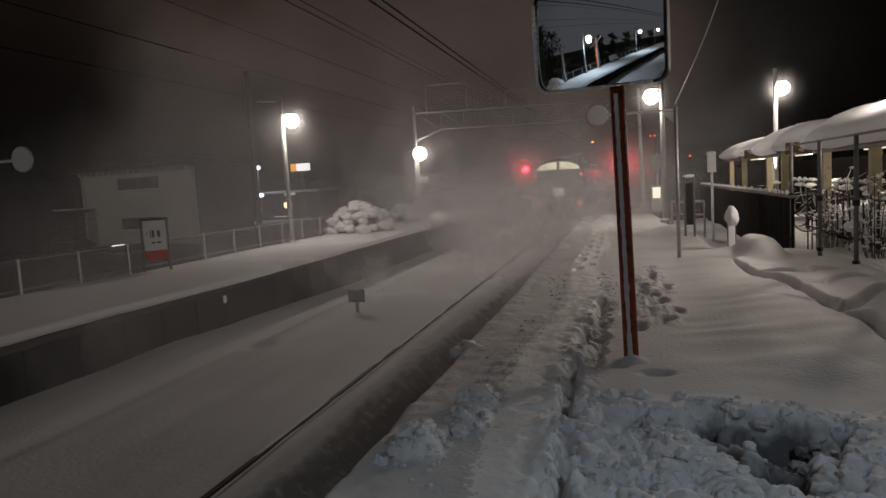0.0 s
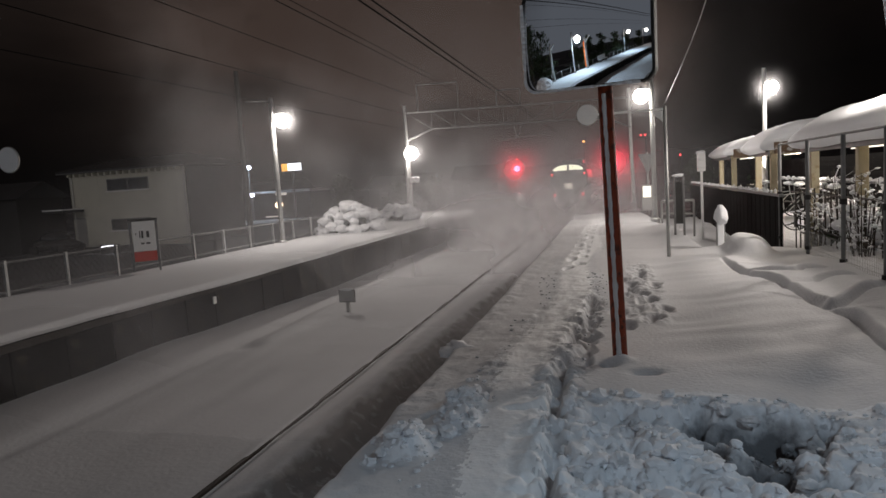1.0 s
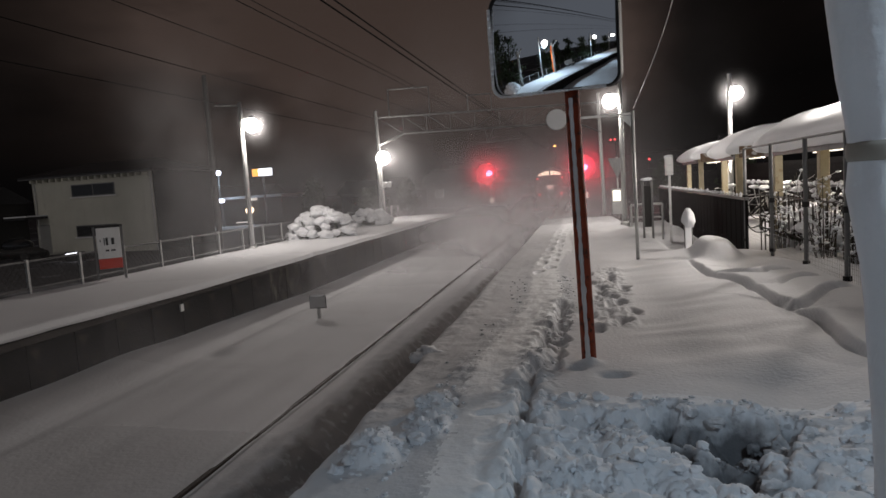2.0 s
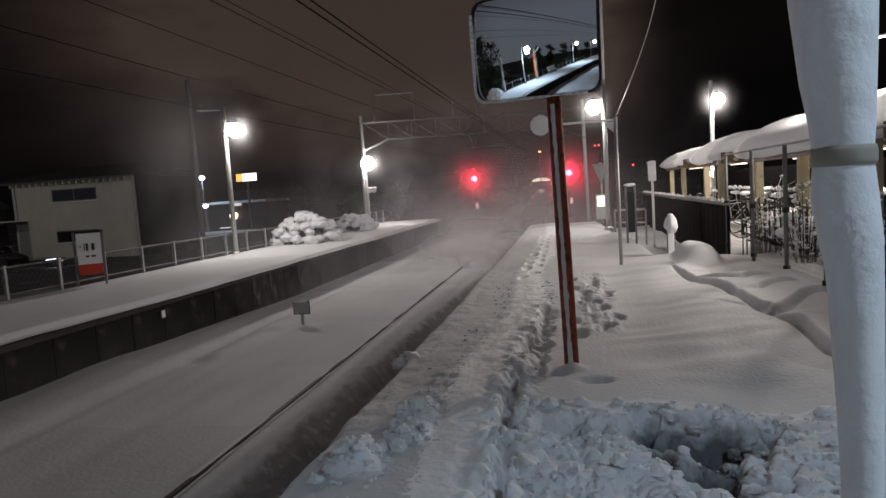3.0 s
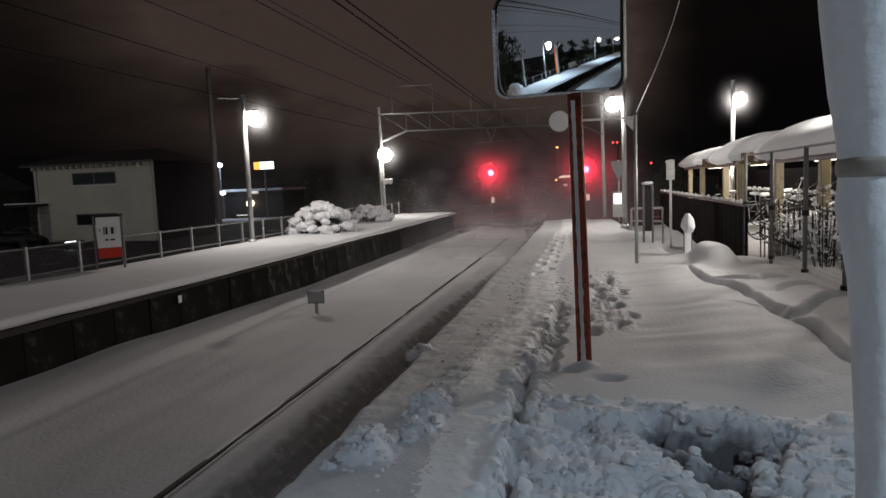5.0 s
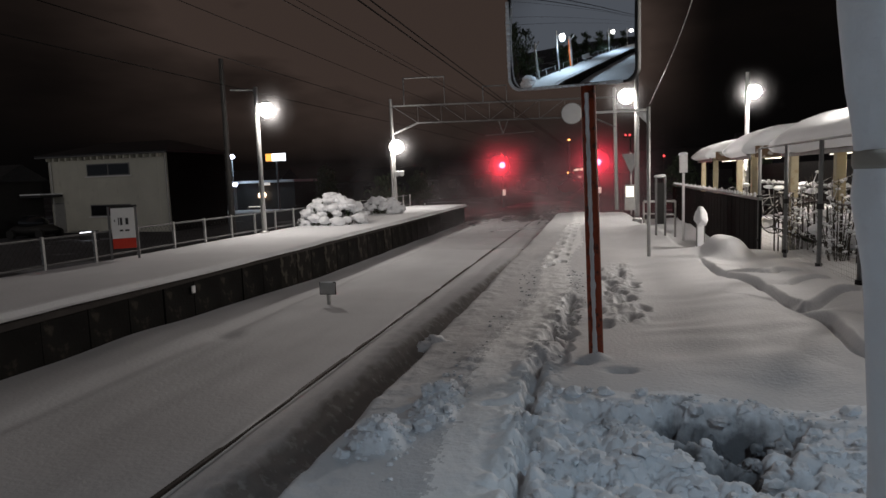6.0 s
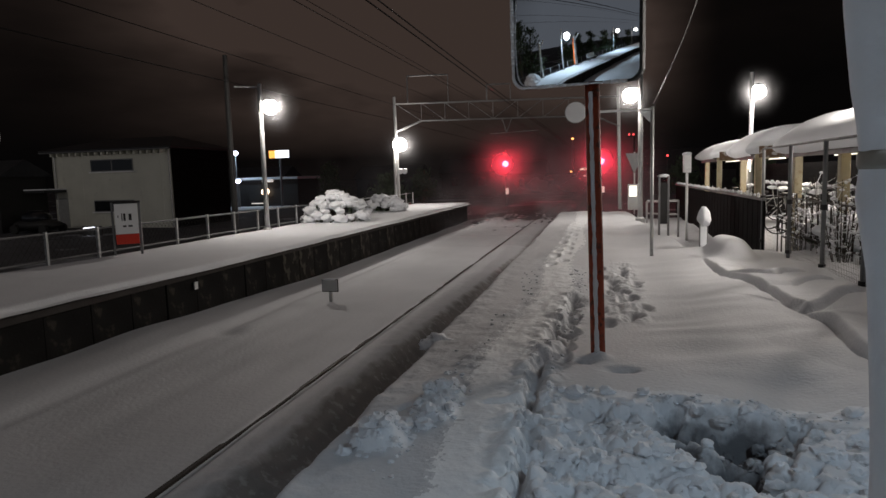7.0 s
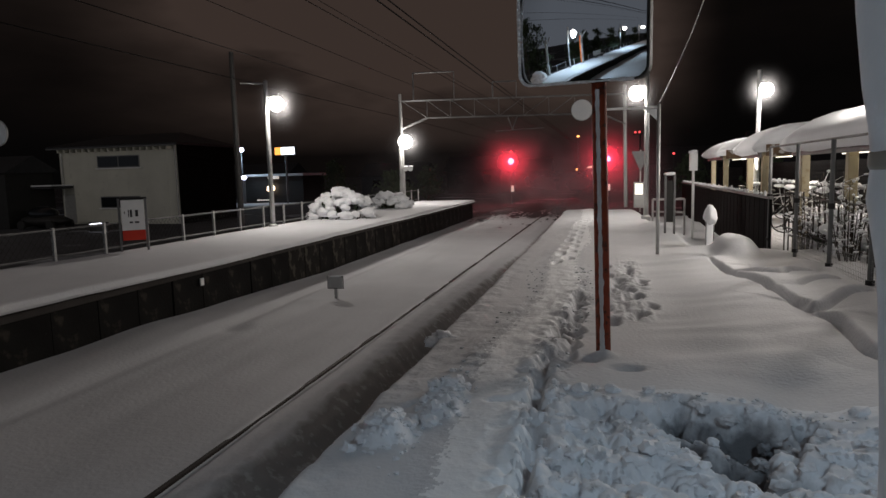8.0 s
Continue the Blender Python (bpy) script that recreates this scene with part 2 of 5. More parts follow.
M_GROUND = mat("slushy_ground", (0.07, 0.07, 0.075), 0.85, vary=0.4, scale=0.4, bump=0.3, bump_scale=6, second=(0.30, 0.31, 0.33), wear=0.1, wear_scale=0.22, spec=0.1)
M_RAIL = mat("rail_steel", (0.035, 0.028, 0.024), 0.6, 0.3, vary=0.4, scale=5, bump=0.2)
M_RUST = mat("red_rusty_paint", (0.27, 0.052, 0.022), 0.6, vary=0.35, scale=7, bump=0.4, bump_scale=30, second=(0.10, 0.03, 0.018), wear=0.25)
M_RUSTY = mat("rusty_brown_sheet", (0.12, 0.075, 0.045), 0.8, vary=0.4, scale=6, bump=0.4, second=(0.45, 0.44, 0.42), wear=0.25, wear_scale=7)
M_BAND = mat("stained_band", (0.32, 0.29, 0.25), 0.7, vary=0.2, scale=20)
M_GALV = mat("galvanised_steel", (0.42, 0.42, 0.41), 0.5, 0.6, vary=0.2, scale=5, bump=0.15)
M_STEEL = mat("weathered_grey_steel", (0.16, 0.16, 0.16), 0.55, 0.5, vary=0.3, scale=6, bump=0.2)
M_WIRE = mat("dark_wire", (0.006, 0.006, 0.006), 0.8, vary=0.3, spec=0.02)
M_DARK = mat("dark_painted_metal", (0.022, 0.021, 0.02), 0.6, vary=0.4, scale=4, bump=0.2)
M_BLACK = mat("black_corrugated_panel", (0.006, 0.0055, 0.0055), 0.9, vary=0.5, scale=3, bump=0.3, spec=0.05)
M_WHITE = mat("white_paint", (0.75, 0.75, 0.74), 0.5, vary=0.08, scale=8, bump=0.1)
M_RED = mat("red_enamel", (0.55, 0.04, 0.02), 0.4, vary=0.15, scale=8)
M_ORANGE = mat("orange_paint", (0.75, 0.16, 0.03), 0.5, vary=0.15, scale=6)
M_INK = mat("dark_ink", (0.03, 0.03, 0.03), 0.6, vary=0.2)
M_WALL = mat("pale_rendered_wall", (0.55, 0.54, 0.47), 0.9, vary=0.15, scale=0.8, bump=0.3, bump_scale=12, second=(0.50, 0.49, 0.43), wear=0.05)
M_ROOF = mat("dark_roof_tile", (0.03, 0.03, 0.032), 0.7, vary=0.4, scale=3, bump=0.4)
M_WINGLASS = mat("dark_window_glass", (0.012, 0.013, 0.015), 0.08, vary=0.2, spec=0.5)
M_TIMBER = mat("yellowish_column_paint", (0.38, 0.33, 0.22), 0.6, vary=0.2, scale=4, bump=0.2, second=(0.3, 0.24, 0.14), wear=0.1)
M_BARK = mat("bark", (0.05, 0.04, 0.03), 0.9, vary=0.4, scale=8, bump=0.6)
M_LEAF = mat("dark_evergreen_leaf", (0.035, 0.05, 0.025), 0.7, vary=0.5, scale=10)
M_TRAIN = mat("train_body_paint", (0.10, 0.095, 0.09), 0.5, vary=0.2, scale=1.0, second=(0.4, 0.4, 0.42), wear=0.05)
M_TRAIN_DARK = mat("train_underframe", (0.04, 0.04, 0.04), 0.7, vary=0.3)
M_LAMP = glow("lamp_globe_light", (1.0, 0.97, 0.88), 14)
M_BLUELAMP = glow("bluish_street_light", (0.75, 0.8, 1.0), 9)
M_TUBE = glow("fluorescent_tube", (1.0, 0.93, 0.78), 1.6)
M_REDLENS = glow("red_signal_lens", (1.0, 0.12, 0.20), 12)
M_TAIL = glow("red_tail_lens", (1.0, 0.08, 0.08), 2.2)
M_CAB = glow("lit_cab_window", (1.0, 1.0, 0.72), 1.3)
M_PLATE = glow("pale_panel_glow", (1.0, 0.95, 0.8), 0.5)
M_AMBER = glow("amber_street_light", (1.0, 0.45, 0.12), 4)
M_SIGN_A, M_SIGN_B, M_SIGN_C = glow("orange_shop_light", (1.0, 0.45, 0.08), 1.4), glow("white_sign_and_snow_glow", (0.9, 0.95, 1.0), 2.0), glow("green_shop_light", (0.25, 0.9, 0.4), 0.9)
M_SHOPDIM = glow("dim_shop_light", (1.0, 0.92, 0.8), 0.45)
M_WARMSPOT = glow("warm_far_light", (1.0, 0.75, 0.5), 4)
M_MIRROR = bpy.data.materials.new("mirror_glass")
M_MIRROR.use_nodes = True
_b = M_MIRROR.node_tree.nodes["Principled BSDF"]
_b.inputs["Base Color"].default_value, _b.inputs["Metallic"].default_value, _b.inputs["Roughness"].default_value = (0.86, 0.88, 0.9, 1), 1.0, 0.02


# ---------------------------------------------------------------- mesh helpers
def obj(name, bm, material, parent=None, label="", smooth=False, m=None):
    me = bpy.data.meshes.new(name)
    bm.to_mesh(me)
    bm.free()
    if smooth:
        for p in me.polygons:
            p.use_smooth = True
    me.materials.append(material)
    ob = new(name, me)
    if parent:
        ob.parent = parent
    if m is not None:
        ob.matrix_basis = m
    return tagged(ob, label)


def part(name, bm, material, parent, label="", smooth=False):
    return obj(name, bm, material, parent, label, smooth)


def share(name, me, parent, m):
    ob = new(name, me)
    ob.parent = parent
    ob.matrix_basis = m
    return ob


def thing(name, at, label, category, group="", kind="", rz=0):
    ob = new(name)
    ob.empty_display_size = 0.1
    ob.matrix_basis = pose(*at, 0, 0, rz)
    return tagged(ob, label, category, group, kind)


def box(x0, y0, z0, x1, y1, z1, bevel=0.0, bm=None):
    b = bmesh.new()
    bmesh.ops.create_cube(b, size=1)
    bmesh.ops.transform(b, matrix=Matrix.Translation(((x0 + x1) / 2, (y0 + y1) / 2, (z0 + z1) / 2)) @ Matrix.Diagonal((abs(x1 - x0), abs(y1 - y0), abs(z1 - z0), 1)), verts=b.verts)
    if bevel:
        bmesh.ops.bevel(b, geom=b.edges[:], offset=bevel, segments=2, affect="EDGES", profile=0.5)
    return join(bm, b)


def join(bm, b):
    if bm is None:
        return b
    me = bpy.data.meshes.new("tmp")
    b.to_mesh(me)
    b.free()
    bm.from_mesh(me)
    bpy.data.meshes.remove(me)
    return bm


def rod(p0, p1, r0, r1=None, seg=10, bm=None):
    p0, p1 = Vector(p0), Vector(p1)
    b = bmesh.new()
    bmesh.ops.create_cone(b, cap_ends=True, segments=seg, radius1=r0, radius2=r0 if r1 is None else r1, depth=(p1 - p0).length)
    q = (p1 - p0).to_track_quat("Z", "Y").to_matrix().to_4x4()
    bmesh.ops.transform(b, matrix=Matrix.Translation((p0 + p1) / 2) @ q, verts=b.verts)
    return join(bm, b)


def turned(profile, seg=14, bm=None):
    """A body turned round z from (radius, height) pairs."""
    b = bmesh.new()
    rings = [[b.verts.new((r * math.cos(2 * math.pi * k / seg), r * math.sin(2 * math.pi * k / seg), z)) for k in range(seg)] for r, z in profile]
    for a, c in zip(rings, rings[1:]):
        for k in range(seg):
            b.faces.new((a[k], a[(k + 1) % seg], c[(k + 1) % seg], c[k]))
    b.faces.new(rings[-1])
    b.faces.new(rings[0][::-1])
    return join(bm, b)


def lump(at, size, rough=0.3, sub=2, seed=0.0, bm=None):
    b = bmesh.new()
    bmesh.ops.create_icosphere(b, subdivisions=sub, radius=1)
    for v in b.verts:
        k = 1 + rough * noise.noise(v.co * 1.6 + Vector((seed * 7.1, seed * 3.3, seed))) + rough * 0.5 * noise.noise(v.co * 4 + Vector((seed, 0, seed)))
        v.co = Vector((v.co.x * size[0], v.co.y * size[1], v.co.z * size[2])) * k + Vector(at)
    return join(bm, b)


def wire(points, r, seg=5):
    """A thin tube through the points."""
    b = bmesh.new()
    for p, q in zip(points, points[1:]):
        rod(p, q, r, seg=seg, bm=b)
    return b


def field(name, xs, ys, height, material, label, parent=None, other=None, where=None):
    """A sheet of snow over the plan, with the height as a function of x and y."""
    verts = [(x, y, height(x, y)) for y in ys for x in xs]
    nx = len(xs)
    faces = [(j * nx + i, j * nx + i + 1, (j + 1) * nx + i + 1, (j + 1) * nx + i) for j in range(len(ys) - 1) for i in range(nx - 1)]
    me = bpy.data.meshes.new(name)
    me.from_pydata(verts, [], faces)
    for p in me.polygons:
        p.use_smooth = True
    me.materials.append(material)
    if other:
        for o in other:
            me.materials.append(o)
        for p in me.polygons:
            p.material_index = int(where(*verts[p.vertices[0]]))
    ob = new(name, me)
    if parent:
        ob.parent = parent
    return tagged(ob, label, kind="structure")


def steps(*spans):
    """Coordinates from spans of (start, end, step)."""
    out = []
    for a, b, s in spans:
        k = max(1, round((b - a) / s))
        out += [a + (b - a) * i / k for i in range(k)]
    return out + [spans[-1][1]]


def nz(x, y, z=0.0):
    return noise.noise(Vector((x, y, z)))


def fbm(x, y, z=0.0, octaves=4):
    return noise.fractal(Vector((x, y, z)), 1.0, 2.0, octaves)


def sstep(a, b, v):
    t = min(1, max(0, (v - a) / (b - a)))
    return t * t * (3 - 2 * t)


# ---------------------------------------------------------------- ground, track, platforms
def ground():
    ys = steps((-200, -60, 14), (-60, 160, 5.5), (160, 1500, 60))
    xs = steps((-900, -60, 60), (-60, 40, 4), (40, 900, 60))
    field("ground", xs, ys, lambda x, y: -1.42 + 0.12 * nz(x * 0.11, y * 0.11) + 0.25 * sstep(20, 200, abs(x + 4)) * nz(x * 0.03, y * 0.03, 4), M_GROUND, "slushy dark ground with snow patches to the horizon")


EDGE_R, EDGE_L, RAIL_A, RAIL_B, BED = -1.72, -7.58, -3.66, -2.60, -0.98


def bed_height(x, y):
    h = BED + 0.025 * nz(x * 0.8, y * 0.35) + 0.02 * nz(x * 2.6, y * 0.5, 2)
    h += 0.20 * sstep(-6.2, -7.4, x) * (0.8 + 0.3 * nz(0.3, y * 0.4)) * (1 - 1.3 * sstep(8, 18, y))
    h -= 0.035 * math.exp(-((x + 6.45) / 0.10) ** 2)
    h -= 0.085 * math.exp(-((x - RAIL_A - 0.055) / 0.032) ** 2) * (0.8 + 0.5 * nz(3.1, y * 1.7))
    h += 0.012 * sstep(RAIL_A - 0.16, RAIL_A - 0.01, x) * sstep(RAIL_A + 0.05, RAIL_A + 0.02, x) * (0.4 + nz(1.0, y * 1.3))
    h += 0.035 * math.exp(-((x + 3.15) / 0.3) ** 2)
    h += 0.05 * math.exp(-((x + 6.12 + 0.06 * nz(y * 0.3, 4)) / 0.22) ** 2) * sstep(9.6, 10.4, y) * sstep(30, 18, y)
    h -= 0.04 * math.exp(-((x + 6.25) / 0.20) ** 2 - ((y - 9.9) / 0.22) ** 2)
    b = trough_x(y)
    h -= 0.26 * sstep(b - 0.10, b + 0.34, x) * (1 - 0.6 * sstep(-2.1, -1.8, x)) * (1 + 0.4 * nz(x * 3, y * 1.1))
    h += 0.02 * fbm(x * 5, y * 5) * sstep(-3.6, -3.2, x) + 0.03 * sstep(b, b + 0.1, x) * billow(x * 1.6, y * 1.6)
    return h


def trough_x(y):
    """Where the packed snow beside the rail breaks off into the darker trough."""
    return -3.12 + 0.035 * max(0, min(14, y - 7)) + 0.05 * nz(y * 1.1, 6.0) + 0.03 * nz(y * 5, 2.0)


def bed_material(x, y, z):
    # far bed takes the dark ground colour in place of lamplight falling off
    return y > 38 + 7 * nz(x * 1.1, y * 0.3, 14) + 7 * nz(x * 5, y * 1.6, 15)


def trail_x(y):
    return -0.72 + 0.10 * math.sin(y * 0.9) * math.exp(-y * 0.02)


def billow(x, y):
    """Heaped rounded clods with sharp hollows between them."""
    wx, wy = x + 0.12 * nz(x * 2, y * 2, 11), y + 0.12 * nz(x * 2, y * 2, 12)
    return 0.24 * abs(nz(wx * 2.3, wy * 2.3, 5)) + 0.17 * abs(nz(wx * 5.2, wy * 5.2, 6)) + 0.10 * abs(nz(wx * 11, wy * 11, 7)) + 0.06 * abs(nz(wx * 23, wy * 23, 2)) + 0.13 * nz(x * 1.6, y * 1.6, 21)


def clods(x, y, scale, salt):
    """Height, 0 to 1, of close-packed rounded clods on a jittered lattice."""
    u, v = x * scale, y * scale
    i0, j0 = math.floor(u), math.floor(v)
    best = 0.0
    for i in (i0 - 1, i0, i0 + 1):
        for j in (j0 - 1, j0, j0 + 1):
            q = math.sin(i * 127.1 + j * 311.7 + salt * 74.7) * 43758.5453
            q -= math.floor(q)
            w = q * 57.31
            w -= math.floor(w)
            r = 0.48 + 0.42 * (q * 31.7 - math.floor(q * 31.7))
            d = ((u - i - 0.15 - 0.7 * q) ** 2 + (v - j - 0.15 - 0.7 * w) ** 2) / (r * r)
            if d < 1:
                best = max(best, math.sqrt(1 - d) * r * 1.15)
    return best


def chunks(x, y, scale, salt):
    """Height of broken angular lumps: tilted facets parted by cracks."""
    d, p = noise.voronoi(Vector((x * scale, y * scale, salt * 13.7)))
    q = p[0]
    tilt = 0.8 * nz(q.x * 5.1, q.y * 5.1, 1.0) * (x * scale - q.x) + 0.8 * nz(q.x * 4.3, q.y * 4.3, 9.0) * (y * scale - q.y)
    return 0.5 + 0.55 * nz(q.x * 3.7, q.y * 3.7, 4.0) + tilt - 0.45 * math.exp(-(d[1] - d[0]) / 0.08) - 0.25 * d[0] * d[0]


def heap(x, y):
    """Shovelled snow: broken lumps upon lumps, smaller ones on larger."""
    x, y = x + 0.035 * nz(x * 8, y * 8, 41), y + 0.035 * nz(x * 8, y * 8, 42)
    return 0.15 * clods(x, y, 3.9, 1) + 0.085 * chunks(x, y, 6.0, 2) + 0.055 * clods(x, y, 9.0, 7) + 0.040 * chunks(x, y, 13, 3) + 0.014 * chunks(x, y, 25, 5) * (1 + nz(x * 3, y * 3, 8)) + 0.006 * nz(x * 40, y * 40, 3)


def smooth_line(points, per=8):
    """A curve through the points (Catmull-Rom)."""
    p = [points[0], *points, points[-1]]
    out = []
    for i in range(1, len(p) - 2):
        for k in range(per):
            t = k / per
            out.append(tuple(0.5 * (2 * p[i][c] + (p[i + 1][c] - p[i - 1][c]) * t + (2 * p[i - 1][c] - 5 * p[i][c] + 4 * p[i + 1][c] - p[i + 2][c]) * t * t + (3 * p[i][c] - p[i - 1][c] - 3 * p[i + 1][c] + p[i + 2][c]) * t ** 3) for c in (0, 1)))
    return out + [points[-1]]


# drift edges: the curve, the rise beyond it, and on which side the higher drift lies
DRIFTS = [
    (smooth_line([(1.70, 12.2), (1.72, 10.9), (1.80, 9.9), (1.97, 9.1), (2.03, 8.1), (2.10, 7.45)]), 0.10, 1),
    (smooth_line([(2.10, 7.50), (2.22, 7.10), (2.16, 6.50), (2.12, 6.1), (2.20, 5.6)]), 0.13, 1),
    (smooth_line([(2.02, 7.62), (2.20, 7.60), (2.47, 8.01), (2.72, 8.35), (3.05, 8.45)]), 0.12, 1),
    (smooth_line([(1.78, 10.2), (2.05, 9.80), (2.32, 9.80), (2.52, 10.2), (2.85, 10.2)]), 0.10, 1),
    (smooth_line([(2.28, 8.75), (2.45, 9.1), (2.72, 9.45), (3.0, 9.5)]), 0.08, 1),
    (smooth_line([(2.7, 7.0), (2.9, 7.25), (3.15, 7.3)]), 0.07, 1),
]


def drift_edges(x, y):
    h = 0.0
    for line, rise, side in DRIFTS:
        best, at = 9e9, 0
        for i, (px, py) in enumerate(line):
            d = (x - px) ** 2 + (y - py) ** 2
            if d < best:
                best, at = d, i
        if best > 1.6:
            continue
        i = min(max(at, 1), len(line) - 2)
        tx, ty = line[i + 1][0] - line[i - 1][0], line[i + 1][1] - line[i - 1][1]
        n = math.hypot(tx, ty)
        px, py = line[at]
        off = (tx * (y - py) - ty * (x - px)) / n
        along = ((x - px) * tx + (y - py) * ty) / n
        f = at / (len(line) - 1)
        ends = min(1.0, 5 * f, 5 * (1 - f)) * math.exp(-(along / 0.25) ** 2 if at in (0, len(line) - 1) else 0.0)
        off *= side
        h += 0.75 * rise * ends * (sstep(-0.01, 0.055, off) * math.exp(-max(off, 0.0) / 0.35) - 0.9 * math.exp(-((off + 0.01) / 0.032) ** 2))
    return h


def cut(x, y, ax, ay, bx, by, width):
    """1 on a straight ragged line from a to b, falling to 0 beside it."""
    dx, dy = bx - ax, by - ay
    f = min(1, max(0, ((x - ax) * dx + (y - ay) * dy) / (dx * dx + dy * dy)))
    d = math.hypot(x - ax - f * dx + 0.03 * nz(x * 9, y * 9, 8), y - ay - f * dy + 0.03 * nz(x * 9, y * 9, 2))
    return math.exp(-(d / width) ** 2) * min(1.0, 6 * f + 0.2, 6 * (1 - f) + 0.2)


def lip_y(x):
    return 4.74 + 0.14 * nz(x * 1.6, 4.4) + 0.10 * nz(x * 5.0, 1.4)


def bare(x, y):
    """Where shovelling has gone down to wet slush and paving."""
    p = max(math.exp(-((x - 0.84) / 0.44) ** 2 - ((y - 4.34) / 0.32) ** 2), math.exp(-((x - 0.40) / 0.20) ** 2 - ((y - 4.02) / 0.12) ** 2), 0.8 * math.exp(-((x - 0.80) / 0.24) ** 2 - ((y - 3.88) / 0.26) ** 2), 0.9 * math.exp(-((x - 0.42) / 0.18) ** 2 - ((y - 4.55) / 0.10) ** 2))
    return p + 0.30 * nz(x * 6, y * 6, 17)


def snow_right(x, y):
    """Snow on the near platform: drifts, a trodden lane, footprints and a dug-out patch."""
    far = sstep(20, 40, y)
    h = 0.05 * nz(x * 0.45, y * 0.3) + 0.015 * nz(x * 1.3, y * 0.9, 3)
    east = sstep(0.6, 2.2, x) * (1 - far)
    h += east * (0.06 * abs(nz(x * 0.9 + 3 + 0.3 * nz(y, x), y * 0.55, 5)) + 0.06 * nz(x * 1.05 + 3, y * 0.62, 5) + 0.16 * max(0, nz(x * 0.5, y * 0.42 + 1.7, 8)) + 0.03)
    if x > 1.2 and 5 < y < 13:
        h += drift_edges(x, y)
    h += 0.34 * math.exp(-(((x - 2.25) / 0.36) ** 2 + ((y - 12.7) / 0.75) ** 2) ** 2)
    h += 0.16 * math.exp(-((x - 1.2) / 0.35) ** 2 - ((y - 17.5) / 1.6) ** 2)
    h -= 0.40 * sstep(1.45, 2.0, x + 0.05 * (y - 16)) * sstep(13.4, 14.6, y)
    # wind ripples on the open drift
    h += (0.016 * math.sin(y * 5.2 - x * 2.4 + 2.5 * nz(x * 0.8, y * 0.6)) + 0.007 * math.sin(y * 13 - x * 5 + 3 * nz(x * 1.5, y))) * sstep(0.2, 0.6, x) * (1 - sstep(1.9, 2.6, x)) * sstep(5, 5.6, y) * (0.6 + 0.8 * nz(x, y * 0.7, 6))
    # trodden lane
    lane = math.exp(-((x - trail_x(y)) / 0.24) ** 2)
    rough = math.exp(-((x - trail_x(y) - 0.05) / 0.48) ** 2) * (0.35 + 0.65 * (1 - sstep(22, 34, y)))
    h += 0.02 * lane
    west_side = sstep(trail_x(y) + 0.05, trail_x(y) - 0.1, x)
    h += rough * (1 - 0.8 * lane * lane) * (0.05 * fbm(x * 2.6, y * 2.6, 1) + (0.30 - 0.20 * west_side) * (heap(x + 9, y) - 0.10)) * (0.55 + 0.9 * nz(x * 0.9, y * 0.5, 23))
    h += 0.012 * lane * fbm(x * 6, y * 3, 4)
    # trampled snow beyond the mirror post
    tramp = math.exp(-((x - 0.28) / 0.24) ** 4) * sstep(6.9, 7.3, y) * sstep(12.5, 11.0, y)
    if tramp > 0.02:
        h += tramp * 0.36 * (heap(x + 3, y * 0.8) - 0.14)
    # thin grooves that put post shadow lines into the snow's shape
    h -= 0.05 * cut(x, y, -1.57, 3.93, -1.20, 4.44, 0.022) + 0.10 * cut(x, y, -0.80, 4.34, -0.42, 4.40, 0.030) + 0.08 * cut(x, y, -1.04, 4.72, -0.92, 4.48, 0.03)
    h -= 0.13 * sstep(5.9, 5.0, y + 0.10 * nz(x * 2, 3.0)) * math.exp(-((x - 1.40) / 0.42) ** 2)
    # footprints beside the lane
    for fx, fy in FEET:
        d = ((x - fx) / 0.075) ** 2 + ((y - fy) / 0.15) ** 2
        if d < 6:
            d *= 1 + 0.7 * nz(x * 7, y * 7, fy)
            h += (-0.10 * math.exp(-d * d * 0.5) + 0.010 * math.exp(-((d - 2.2) ** 2) * 2)) * (0.75 + 0.9 * nz(x * 9, y * 9, fx))
    # small hollow by the mirror post and its drift
    h -= 0.09 * math.exp(-((x - 0.16) / 0.10) ** 2 - ((y - 5.28) / 0.06) ** 2)
    h -= 0.07 * math.exp(-((x + 0.13) / 0.07) ** 2 - ((y - 5.50) / 0.07) ** 2)
    h += 0.06 * math.exp(-((x + 0.02) / 0.08) ** 2 - ((y - 5.62) / 0.08) ** 2)
    # dug-out patch before the camera
    lip = lip_y(x)
    top = h
    dug = sstep(0.7, 1.3, y) * sstep(lip, lip - 0.38 + 0.12 * nz(x * 3, 7.7), y + 0.7 * (heap(x * 1.1 + 7, y * 1.1) - 0.10)) * sstep(-0.50, -0.22, x + 0.12 * nz(y * 2.2, 6.0))
    if dug > 0:
        mound = 0.27 * sstep(4.50, 4.05, y + 0.25 * nz(x * 2.2, y * 2.2, 15)) * (1 - 0.7 * math.exp(-((x - 0.80) / 0.32) ** 2 - ((y - 3.85) / 0.40) ** 2))
        mound = max(mound, 0.25 * sstep(1.05, 1.35, x + 0.2 * nz(x * 2, y * 2, 18)), 0.22 * sstep(0.28, 0.0, x + 0.15 * nz(x * 3, y * 3, 19)))
        floor_z = -0.44 + mound + heap(x, y)
        floor_z -= 0.14 * sstep(0.35, 0.85, bare(x, y))
        h = h * (1 - dug) + floor_z * dug + 4 * dug * (1 - dug) * 0.9 * (heap(x * 1.2 + 3, y * 1.2) - 0.09)
        h = min(h, top + 0.015 + 0.02 * nz(x * 9, y * 9, 3))
